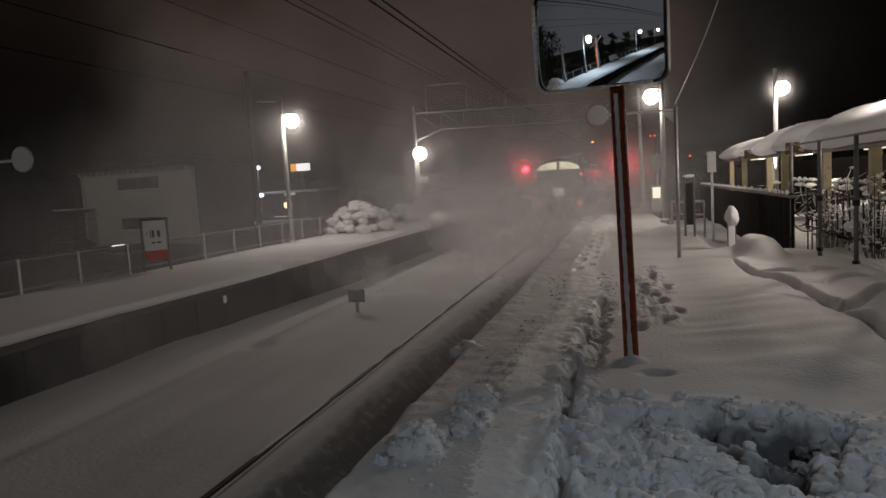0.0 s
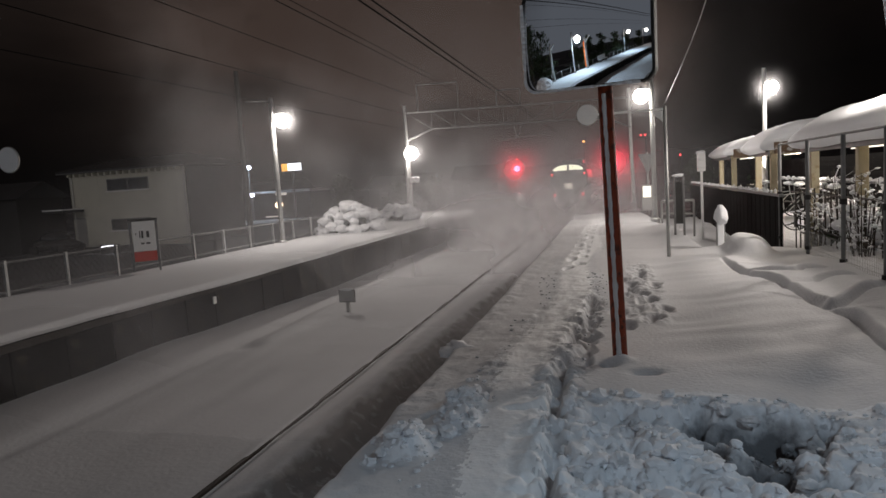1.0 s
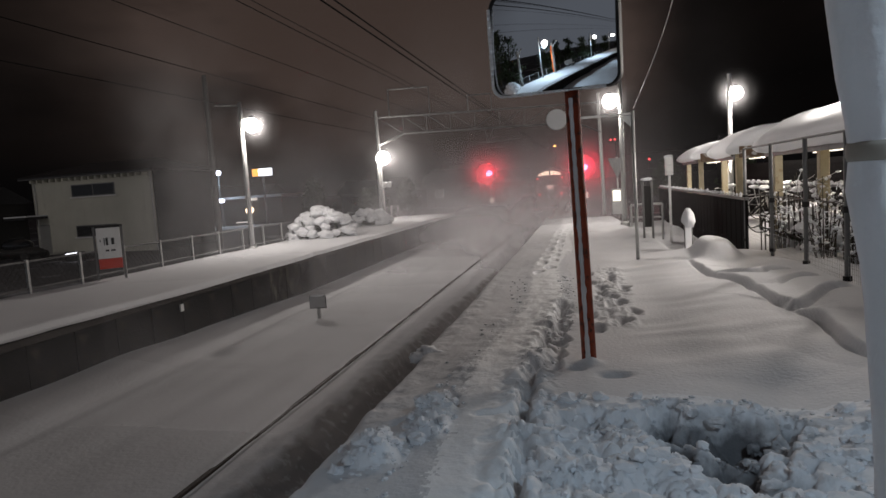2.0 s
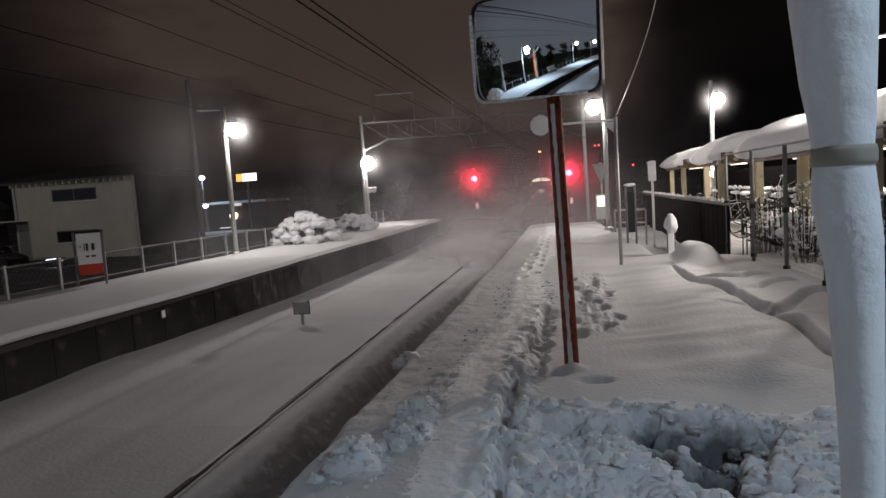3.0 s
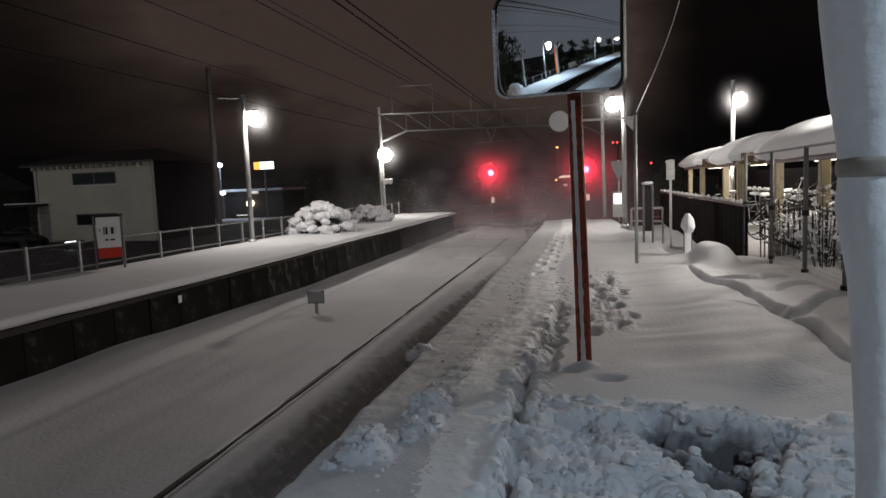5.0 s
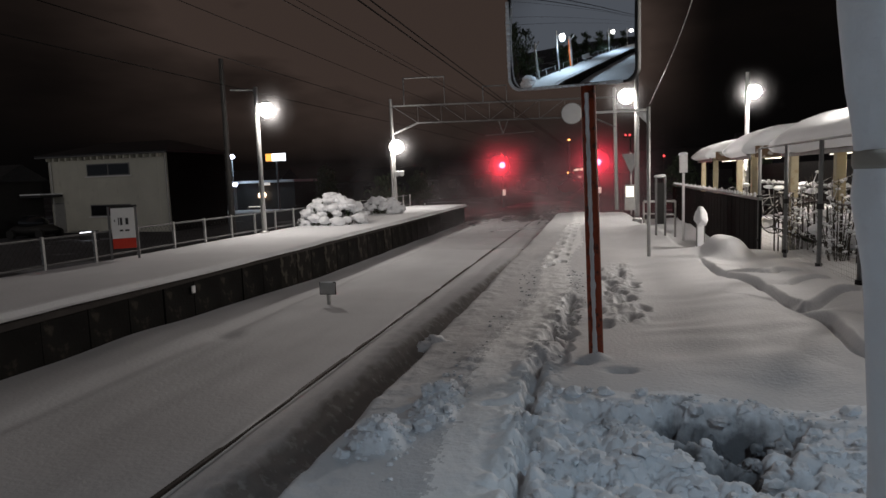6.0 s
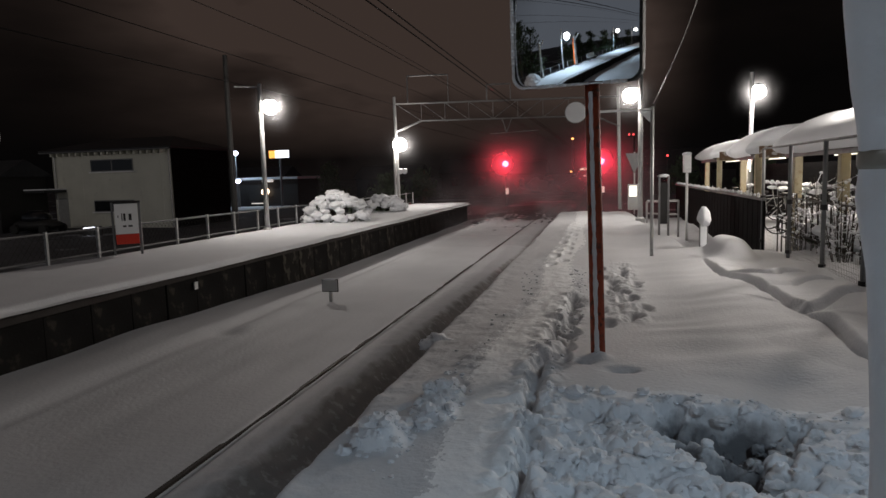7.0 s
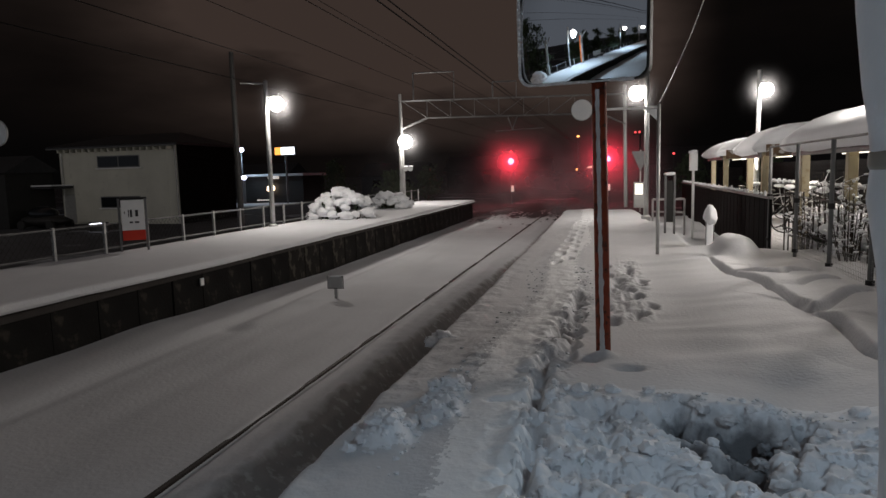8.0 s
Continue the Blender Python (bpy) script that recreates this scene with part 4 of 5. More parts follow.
def snowy_bush(at, size, seed, label, clumps=74, clump=0.66):
    t = thing("snowy_bush", at, label, "bush", "snow-laden shrubs")
    rng = random.Random(seed)
    twigs, leaves, snow = bmesh.new(), bmesh.new(), bmesh.new()
    for k in range(26):
        a, e = rng.uniform(0, 6.28), rng.uniform(0.2, 1.4)
        p = Vector((math.cos(a) * math.cos(e) * size[0], math.sin(a) * math.cos(e) * size[1], math.sin(e) * size[2])) * rng.uniform(0.7, 0.95)
        rod((p.x * 0.1, p.y * 0.1, 0), p, 0.02, 0.006, 4, bm=twigs)
    part("branches", twigs, M_BARK, t)
    for k in range(420):
        a, e, r = rng.uniform(0, 6.28), math.asin(rng.uniform(0, 1)), rng.uniform(0.6, 0.93)
        p = Vector((math.cos(a) * math.cos(e) * size[0], math.sin(a) * math.cos(e) * size[1], math.sin(e) * size[2])) * r
        q = Euler((rng.uniform(0, 6), rng.uniform(0, 6), 0)).to_matrix()
        s = rng.uniform(0.04, 0.09)
        vs = [leaves.verts.new(p + q @ Vector(c) * s) for c in ((-1, 0, 0), (0, -0.5, 0.1), (1, 0, 0), (0, 0.5, 0.1))]
        leaves.faces.new(vs)
    tagged(part("leaves", leaves, M_LEAF, t), kind="stuff")
    for k in range(clumps):
        a, e = rng.uniform(0, 6.28), math.asin(rng.uniform(0.05, 1))
        p = Vector((math.cos(a) * math.cos(e) * size[0], math.sin(a) * math.cos(e) * size[1], math.sin(e) * size[2])) * rng.uniform(0.82, 0.98)
        s = rng.uniform(0.13, 0.36) * clump
        lump(p, (s * 1.2, s * 1.1, s * 0.78), 0.45, 3, rng.random() * 9, bm=snow)
    tagged(part("snow_load", snow, M_SNOW, t, "heavy clumps of settled snow", True), kind="stuff")


def tree(at, height, spread, seed, label, group):
    t = thing("tree", at, label, "tree", group)
    rng = random.Random(seed)
    trunk, leaves = bmesh.new(), bmesh.new()
    rod((0, 0, -0.5), (0, 0, height * 0.9), 0.16, 0.03, 8, bm=trunk)
    for k in range(26):
        z = height * rng.uniform(0.2, 0.9)
        a, ln = rng.uniform(0, 6.28), spread * rng.uniform(0.6, 1.1) * (1.15 - z / height)
        tip = Vector((math.cos(a) * ln, math.sin(a) * ln, z + ln * rng.uniform(0.0, 0.5)))
        rod((0, 0, z), tip, 0.05, 0.012, 5, bm=trunk)
        for j in range(42):
            p = Vector((0, 0, z)).lerp(tip, rng.uniform(0.25, 1.08)) + Vector((rng.gauss(0, 0.22), rng.gauss(0, 0.22), rng.gauss(0, 0.18)))
            q = Euler((rng.uniform(0, 6), rng.uniform(0, 6), 0)).to_matrix()
            s = rng.uniform(0.10, 0.22)
            leaves.faces.new([leaves.verts.new(p + q @ Vector(c) * s) for c in ((-1, 0, 0), (0, -0.45, 0.1), (1, 0, 0), (0, 0.45, 0.1))])
    part("trunk", trunk, M_BARK, t)
    tagged(part("crown", leaves, M_LEAF, t), kind="stuff")


def house():
    t = thing("house", (0, 40, -1.5), "pale two-storey rendered house with dark windows at night", "house")
    x0, x1, top = -38.6, -28.8, 5.55
    b = box(x0, 0, -0.3, x1, 7, top)
    part("wall", b, M_WALL, t)
    # unlit side of the house, its darkness put into a black material
    part("side_wall", box(x1 + 0.003, -0.02, -0.3, x1 + 0.05, 7.02, top), M_BLACK, t, "side wall coloured black in place of shade")
    for k in range(6):
        x = x0 + (x1 - x0) * (k + 0.5) / 6
        part("wall_seam", box(x - 0.02, -0.012, 0, x + 0.02, 0.002, top), M_WALL, t)
    part("roof", box(x0 - 0.5, -0.7, top, x1 + 0.5, 7.5, top + 0.14, 0.02), M_ROOF, t, "dark roof with snow along the eaves")
    ridge = bmesh.new()
    vs = [ridge.verts.new(c) for c in ((x0 - 0.5, -0.7, top + 0.15), (x1 + 0.5, -0.7, top + 0.15), (x1 + 0.5, 7.5, top + 0.15), (x0 - 0.5, 7.5, top + 0.15), (x0 + 2, 3.4, top + 1.1), (x1 - 2, 3.4, top + 1.1))]
    for f in ((0, 1, 5, 4), (1, 2, 5), (2, 3, 4, 5), (3, 0, 4)):
        ridge.faces.new([vs[i] for i in f])
    part("hip_roof", ridge, M_ROOF, t)
    part("eaves_gutter", rod((x0 - 0.4, -0.72, top - 0.02), (x1 + 0.4, -0.72, top - 0.02), 0.05), M_STEEL, t)
    for k in range(18):
        part("eaves_bracket", box(x0 + 0.3 + k * 0.53, -0.5, top - 0.28, x0 + 0.42 + k * 0.53, 0, top - 0.02), M_WALL, t)
    for wx0, wx1, wz0, wz1 in ((-35.35, -31.85, 4.12, 4.98), (-35.3, -32.0, 1.28, 2.1)):
        w = part("window", box(wx0, -0.04, wz0, wx1, 0.02, wz1), M_STEEL, t)
        mid = (wx0 + wx1) / 2
        for a, c in ((wx0 + 0.07, mid - 0.05), (mid + 0.05, wx1 - 0.07)):
            part("pane", box(a, -0.055, wz0 + 0.07, c, -0.03, wz1 - 0.07), M_WINGLASS, w)
        part("sill", box(wx0 - 0.1, -0.16, wz0 - 0.08, wx1 + 0.1, 0.0, wz0, 0.01), M_WHITE, w)
    part("downpipe", rod((x0 + 0.25, -0.1, 0), (x0 + 0.25, -0.1, top), 0.05), M_GALV, t)
    part("downpipe", rod((x1 - 0.1, -0.1, 0), (x1 - 0.1, -0.1, top), 0.05), M_GALV, t)
    part("porch_roof", box(x0 - 1.0, -2.0, 2.75, x0 + 1.0, 0, 2.92, 0.02), M_ROOF, t, "small dark porch roof")
    part("porch_snow", box(x0 - 1.0, -2.02, 2.93, x0 + 1.05, 0, 3.02, 0.03), M_SNOW, t)
    part("door", box(x0 + 0.3, -0.06, 0.2, x0 + 1.1, 0.0, 2.3), M_GALV, t)
    # post for the added house light, never in view
    sl = thing("street_lamp", (-38.4, 24, -1.4), "unseen street lamp added to light the house front", "street lamp", "street lamps")
    part("pole", rod((0, 0, -0.3), (0, 0, 6.8), 0.09, 0.06, 10), M_STEEL, sl)
    part("bracket", rod((0, 0, 6.75), (0.45, 0, 6.7), 0.03), M_STEEL, sl)
    part("lantern", lump((0.4, 0, 6.55), (0.25, 0.16, 0.1), 0.0, 2), M_LAMP, sl, smooth=True).visible_shadow = False
    s = thing("shed", (-41.3, 36, -1.5), "dark low timber shed beside the house", "shed")
    part("wall", box(-3.4, 0, -0.3, 2.0, 4, 3.9), M_DARK, s)
    r = bmesh.new()
    vs = [r.verts.new(c) for c in ((-3.8, -0.4, 3.9), (2.4, -0.4, 3.9), (2.4, 4.4, 3.9), (-3.8, 4.4, 3.9), (-3.8, 2, 5.1), (2.4, 2, 5.1))]
    for f in ((0, 1, 5, 4), (2, 3, 4, 5), (1, 2, 5), (3, 0, 4)):
        r.faces.new([vs[i] for i in f])
    part("roof", r, M_ROOF, s)
    # lit patch of cleared snow, its light made by a glowing strip, and a parked car by the house
    lamp = thing("glowing_snow_strip", (-30.4, 34.0, -0.95), "low strip made to glow as lamp-lit snow by the house", "light")
    part("strip", lump((0, 0, 0), (0.62, 0.08, 0.085), 0.5, 2, 2.0), M_SIGN_B, lamp)
    part("strip_frame", box(-0.7, 0.05, -0.5, 0.7, 0.12, 0.14, 0.01), M_DARK, lamp)
    for k, (x, y) in enumerate(((-36.8, 36.5),)):
        car = thing("parked_car", (x, y, -1.4), "dark parked car dusted with snow", "car", "parked cars", rz=8 * k)
        part("body", lump((0, 0, 0.55), (1.9, 0.85, 0.42), 0.06, 3), M_DARK, car, smooth=True)
        part("cabin", lump((-0.1, 0, 1.0), (1.1, 0.74, 0.5), 0.06, 3), M_WINGLASS, car, smooth=True)
        part("roof_rack", rod((-0.7, 0, 1.5), (0.5, 0, 1.5), 0.03), M_DARK, car)
        for wx, wy in ((-1.15, -0.8), (1.15, -0.8), (-1.15, 0.8), (1.15, 0.8)):
            part("wheel", rod((wx, wy - 0.1, 0.3), (wx, wy + 0.1, 0.3), 0.31, seg=16), M_DARK, car)


def far_things():
    p = thing("utility_pole", (-14.0, 23.2, -1.4), "dark concrete utility pole beyond the fence", "utility pole")
    part("shaft", rod((0, 0, -0.3), (-0.02, 0, 7.85), 0.13, 0.085, 12), M_DARK, p)
    part("step_bolt", rod((-0.2, 0, 6.2), (0.2, 0, 6.2), 0.012, seg=5), M_DARK, p)
    for at, r, m, nm in (((-41.8, 70, 4.97), 0.42, M_BLUELAMP, "bluish white street lamp far beyond the fence"), ((-41.6, 70, 1.72), 0.36, M_BLUELAMP, "bluish white street lamp far beyond the fence"), ((-3.15, 76, 5.35), 0.16, M_AMBER, "small amber street lamp in the distance")):
        s = thing("street_lamp", (at[0], at[1], -1.4), nm, "street lamp", "distant street lamps")
        part("pole", rod((0.0, 0.1, -0.2), (0.0, 0.1, at[2] + 1.4), 0.09, 0.06, 8), M_STEEL, s)
        part("lantern", lump((0, 0, at[2] + 1.4), (r, r * 0.7, r * 0.62), 0.1, 2), m, s, smooth=True)
        part("hood", box(-r * 0.8, -0.1, at[2] + 1.4 + r * 0.62, r * 0.8, 0.2, at[2] + 1.45 + r * 0.7, 0.02), M_DARK, s)
    sg = thing("shop_sign", (-36.1, 70, -1.4), "bright coloured shop sign on a tall pole", "sign")
    part("pole", rod((0, 0.1, -0.3), (0, 0.1, 5.6), 0.12, 0.12, 10), M_STEEL, sg)
    part("case", box(-1.35, 0.0, 5.6, 1.25, 0.35, 6.55, 0.04), M_DARK, sg)
    part("orange_panel", box(-1.30, -0.06, 5.65, -0.55, 0.0, 6.5, 0.02), M_SIGN_A, sg)
    part("white_panel", box(-0.53, -0.06, 5.65, 1.2, 0.0, 6.5, 0.02), M_SIGN_B, sg)
    shop = thing("roadside_shop", (-39.5, 72, -1.4), "low shop with warm lit front and snowy forecourt", "shop")
    part("wall", box(-3.5, 0, 0, 4.5, 6, 3.2), M_DARK, shop)
    part("roof", box(-3.8, -0.6, 3.2, 4.8, 6.3, 3.5, 0.05), M_SNOW_TRACK, shop, "snow-covered flat roof")
    part("lit_front", lump((0.5, -0.4, 1.75), (0.55, 0.2, 0.42), 0.25, 2), M_WARMSPOT, shop, smooth=True)
    part("forecourt_light", box(-1.4, -0.5, 0.35, 0.6, -0.35, 0.46, 0.03), M_SHOPDIM, shop)
    part("forecourt_snow", box(-4.5, -9.0, -0.3, 5.0, -0.6, 0.06, 0.03), M_SNOW_TRACK, shop, "trampled snow on the lit forecourt")
    part("awning", box(0.2, -0.6, 2.9, 1.4, 0.0, 3.2, 0.05), M_SHOPDIM, shop)
    for x, w, h, y in ((-30, 9, 4.2, 90), (-19, 8, 4.9, 95), (-52, 13, 4.6, 88), (-11, 5, 4.4, 100), (9, 8, 5.0, 85), (22, 12, 6.4, 80)):
        d = thing("distant_house", (x, y, -1.4), "dark distant house with a snowy pitched roof", "house", "distant houses")
        part("wall", box(-w / 2, 0, -0.2, w / 2, 7, h * 0.7), M_DARK, d)
        r = bmesh.new()
        vs = [r.verts.new(c) for c in ((-w / 2 - 0.4, -0.5, h * 0.7), (w / 2 + 0.4, -0.5, h * 0.7), (w / 2 + 0.4, 7.5, h * 0.7), (-w / 2 - 0.4, 7.5, h * 0.7), (-w / 2 - 0.4, 3.5, h + 0.6), (w / 2 + 0.4, 3.5, h + 0.6))]
        for f in ((0, 1, 5, 4), (2, 3, 4, 5), (1, 2, 5), (3, 0, 4)):
            r.faces.new([vs[i] for i in f])
        part("roof", r, M_ROOF, d)
        for k in range(2):
            part("window", box(-w / 4 + k * w / 2 - 0.6, -0.04, h * 0.3, -w / 4 + k * w / 2 + 0.6, 0.0, h * 0.55), M_WINGLASS, d)
    for k, (x, y, h) in enumerate(((-24, 56, 4.6), (-14.5, 44, 3.4), (5.5, 48, 4.0), (9.5, 44, 4.2), (-14.8, 54, 3.6))):
        tree((x, y, -1.4), h, 1.7, 20 + k, "dark bare-looking shrubby tree in the night", "dark trees behind the fence")


def crossing_lights():
    """Small lamps round the level crossing far down the line."""
    t = thing("crossing_mast", (2.3, 50.0, -1.0), "dark level-crossing mast with small red lamps", "signal")
    part("mast", rod((0, 0, -0.4), (0, 0, 5.4), 0.07, 0.05, 10), M_DARK, t)
    part("lamp_board", box(-0.5, -0.02, 5.02, 0.5, 0.03, 5.12, 0.01), M_DARK, t)
    for x in (-0.34, -0.05):
        part("red_lamp", rod((x, -0.12, 5.2), (x, -0.02, 5.2), 0.07, seg=12), M_TAIL, t, "small red lamp")
    t = thing("crossing_mast", (4.6, 50.0, -1.0), "short dark mast with one red lamp", "signal")
    part("mast", rod((0, 0, -0.4), (0, 0, 3.9), 0.06, 0.05, 10), M_DARK, t)
    part("red_lamp", rod((0, -0.14, 3.6), (0, -0.04, 3.6), 0.075, seg=12), M_TAIL, t, "small red lamp")
    t = thing("street_lamp", (-4.1, 95.0, -1.4), "small amber street lamp in the distance", "street lamp", "distant street lamps")
    part("pole", rod((0, 0, -0.2), (0, 0, 3.2), 0.07, 0.05, 8), M_STEEL, t)
    part("lantern", lump((0, -0.1, 3.1), (0.22, 0.14, 0.14), 0.1, 2), M_AMBER, t, smooth=True)


def signal(at, label, h=1.3):
    t = thing("signal_light", (at[0], at[1], -1.0), label, "signal", "red railway signals")
    z = at[2] + 1.0
    part("mast", rod((0, 0.12, -0.4), (0, 0.12, z + 1.1), 0.07, 0.06, 10), M_STEEL, t)
    part("backboard", rod((0, 0.04, z), (0, 0.10, z), 0.42, seg=24), M_DARK, t)
    part("housing", box(-0.16, -0.06, z - 0.2, 0.16, 0.08, z + 0.75, 0.03), M_DARK, t)
    lens = part("lens", rod((0, -0.12, z), (0, -0.06, z), 0.27, seg=20), M_REDLENS, t, "glowing red lens")
    lens.visible_shadow = False
    part("top_lamp", rod((0, -0.1, z + 0.82), (0, -0.04, z + 0.82), 0.11, seg=12), M_TAIL, t, "small red lamp")
    # plate glows by itself, standing in for light reflected low on the mast
    part("glow_plate", box(-0.02, -0.1, z - 2.75, 0.26, -0.05, z - 2.2, 0.02), M_PLATE, t, "small pale plate glowing in place of a reflection")
    part("hood", box(-0.24, -0.36, z + 0.36, 0.24, -0.05, z + 0.39), M_DARK, t)
    part("arm", rod((-0.5, 0.1, z + 0.5), (0.5, 0.1, z + 0.62), 0.03), M_STEEL, t)


def right_side():
    # two-legged board
    t = thing("notice_board", (1.40, 15.96, 0), "narrow dark notice board on twin legs in the snow", "sign")
    for x in (-0.10, 0.10):
        part("leg", box(x - 0.024, -0.024, -0.4, x + 0.024, 0.024, 1.45, 0.005), M_STEEL, t)
    part("panel", box(-0.075, -0.012, 0.35, 0.075, 0.012, 1.30, 0.004), M_DARK, t)
    part("snow_cap", lump((0, 0, 1.46), (0.14, 0.05, 0.04), 0.3, 2), M_SNOW, t, smooth=True)
    # snow-hooded stub post
    t = thing("stub_post", (1.95, 13.7, 0), "short grey post wearing a tall hood of snow", "post")
    part("post", box(-0.075, -0.06, -0.3, 0.075, 0.06, 0.62, 0.01), M_STEEL, t)
    part("snow_hood", lump((0, -0.02, 0.66), (0.115, 0.11, 0.20), 0.35, 3, 4.0), M_SNOW, t, smooth=True)
    part("snow_face", box(-0.07, -0.085, 0.02, 0.05, -0.055, 0.55, 0.012), M_SNOW, t)
    # tubular barrier
    t = thing("tube_barrier", (1.15, 19.5, 0), "low tubular steel barrier rail frosted with snow", "barrier")
    for x in (0.1, 0.95):
        part("upright", rod((x, 0, -0.3), (x, 0, 0.72), 0.03), M_GALV, t)
    part("top_rail", rod((0.1, 0, 0.72), (0.95, 0, 0.72), 0.035), M_GALV, t)
    part("mid_rail", rod((0.1, 0, 0.38), (0.95, 0, 0.34), 0.025), M_GALV, t)
    # lit box and triangle sign by the far right column
    t = thing("lit_cabinet", (1.25, 28.0, 0), "small white lit cabinet beside the platform", "cabinet")
    part("cabinet_body", box(-0.20, 0, 0.0, 0.20, 0.3, 1.05, 0.02), M_GALV, t)
    part("lit_panel", box(-0.15, -0.02, 0.55, 0.15, 0.0, 0.98, 0.01), M_TUBE, t, "glowing white panel")
    t = thing("triangle_sign", (1.40, 30.0, 0), "inverted triangular grey road sign on a pole", "sign")
    part("pole", rod((0, 0.03, -0.3), (0, 0.03, 2.4), 0.035), M_GALV, t)
    b = bmesh.new()
    pts = [(-0.38, 2.35), (0.38, 2.35), (0.0, 1.45)]
    f, r = [b.verts.new((x, -0.01, z)) for x, z in pts], [b.verts.new((x, 0.01, z)) for x, z in pts]
    b.faces.new(f), b.faces.new(r[::-1])
    for i in range(3):
        b.faces.new((f[i], f[(i + 1) % 3], r[(i + 1) % 3], r[i]))
    part("plate", b, M_STEEL, t)
    # lantern-like white signal
    t = thing("white_lantern", (2.26, 19.0, 0), "small white lantern box capped with snow on a pole", "lantern")
    part("pole", rod((0, 0, -0.9), (0, 0, 1.55), 0.035), M_WHITE, t)
    part("body", box(-0.10, -0.10, 1.50, 0.10, 0.10, 1.98, 0.02), M_WHITE, t)
    part("visor", box(-0.09, -0.16, 1.78, 0.09, -0.09, 1.82, 0.01), M_WHITE, t)
    part("visor", box(-0.09, -0.16, 1.60, 0.09, -0.09, 1.64, 0.01), M_WHITE, t)
    part("snow_cap", lump((0, 0, 2.0), (0.13, 0.13, 0.06), 0.2, 2), M_SNOW, t, smooth=True)
    # black hoarding
    t = thing("hoarding", (3.13, 0, 0), "low black corrugated hoarding topped with frost-tipped pickets", "fence")
    for k in range(33):
        y = 14.1 + k * 0.48
        part("panel_sheet", box(-0.02, y, -0.6, 0.02, y + 0.46, 0.93 - 0.002 * k, 0.008), M_BLACK, t)
    part("top_rail", box(-0.05, 14.1, 0.93, 0.05, 29.9, 0.985, 0.01), M_STEEL, t)
    for k in range(46):
        y = 14.3 + k * 0.34
        part("snow_tip", lump((0, y, 1.02), (0.035, 0.045, 0.05 + 0.02 * math.sin(k * 2.2)), 0.3, 1, k * 0.37), M_SNOW, t)
    # wire fence with tall posts
    t = thing("yard_fence", (3.13, 0, 0), "tall dark tubular fence with wire mesh and frost", "fence")
    ys = (14.24, 12.33, 10.53, 8.98, 7.2, 5.4)
    for y in ys:
        part("fence_post", rod((0, y, -0.5), (0, y, 1.95), 0.033, seg=12), M_STEEL, t)
        part("clamp", rod((0, y, 0.95), (0, y, 1.03), 0.052, seg=12), M_DARK, t)
        part("clamp", rod((0, y, 0.10), (0, y, 0.16), 0.052, seg=12), M_DARK, t)
    part("top_rail", rod((0, 14.3, 1.95), (0, 5.0, 1.95), 0.018, seg=12), M_STEEL, t)
    b = bmesh.new()
    for k in range(150):
        y = 5.4 + k * 0.06
        rod((0, y, -0.2), (0, y, 0.42), 0.0022, seg=3, bm=b)
    for k in range(9):
        rod((0.003, 5.4, -0.12 + k * 0.065), (0.003, 14.2, -0.12 + k * 0.065), 0.0022, seg=3, bm=b)
    tagged(part("wire_mesh", b, M_GALV, t, "fine frosted wire mesh"), kind="stuff")
    # snow-topped rail behind the shrubs
    t = thing("snowy_rail", (5.25, 0, 0), "low rail topped with lumps of snow inside the shelter", "railing")
    part("rail_bar", rod((0, 9.8, 1.06), (0, 24, 1.06), 0.03, seg=8), M_STEEL, t)
    for k in range(8):
        part("upright", rod((0, 10.0 + k * 2, -0.8), (0, 10.0 + k * 2, 1.06), 0.025, seg=7), M_STEEL, t)
    for k in range(44):
        part("snow_lump", lump((0, 9.9 + k * 0.32, 1.10), (0.06, 0.15, 0.05 + 0.03 * math.sin(k * 2.7)), 0.35, 2, k * 0.53), M_SNOW, t, smooth=True)
    # inner railings
    t = thing("inner_railing", (3.75, 0, 0), "row of thin rusty uprights behind the fence", "railing")
    for k in range(22):
        y = 8.5 + k * 0.34
        part("upright", rod((0, y, -0.5), (0, y, 1.02 + 0.05 * math.sin(k * 1.9)), 0.016, seg=7), M_RAIL, t)
    part("rail_bar", rod((0, 8.3, 0.95), (0, 16, 0.95), 0.018, seg=7), M_RAIL, t)
    part("rail_bar", rod((0, 8.3, 0.25), (0, 16, 0.25), 0.018, seg=7), M_RAIL, t)


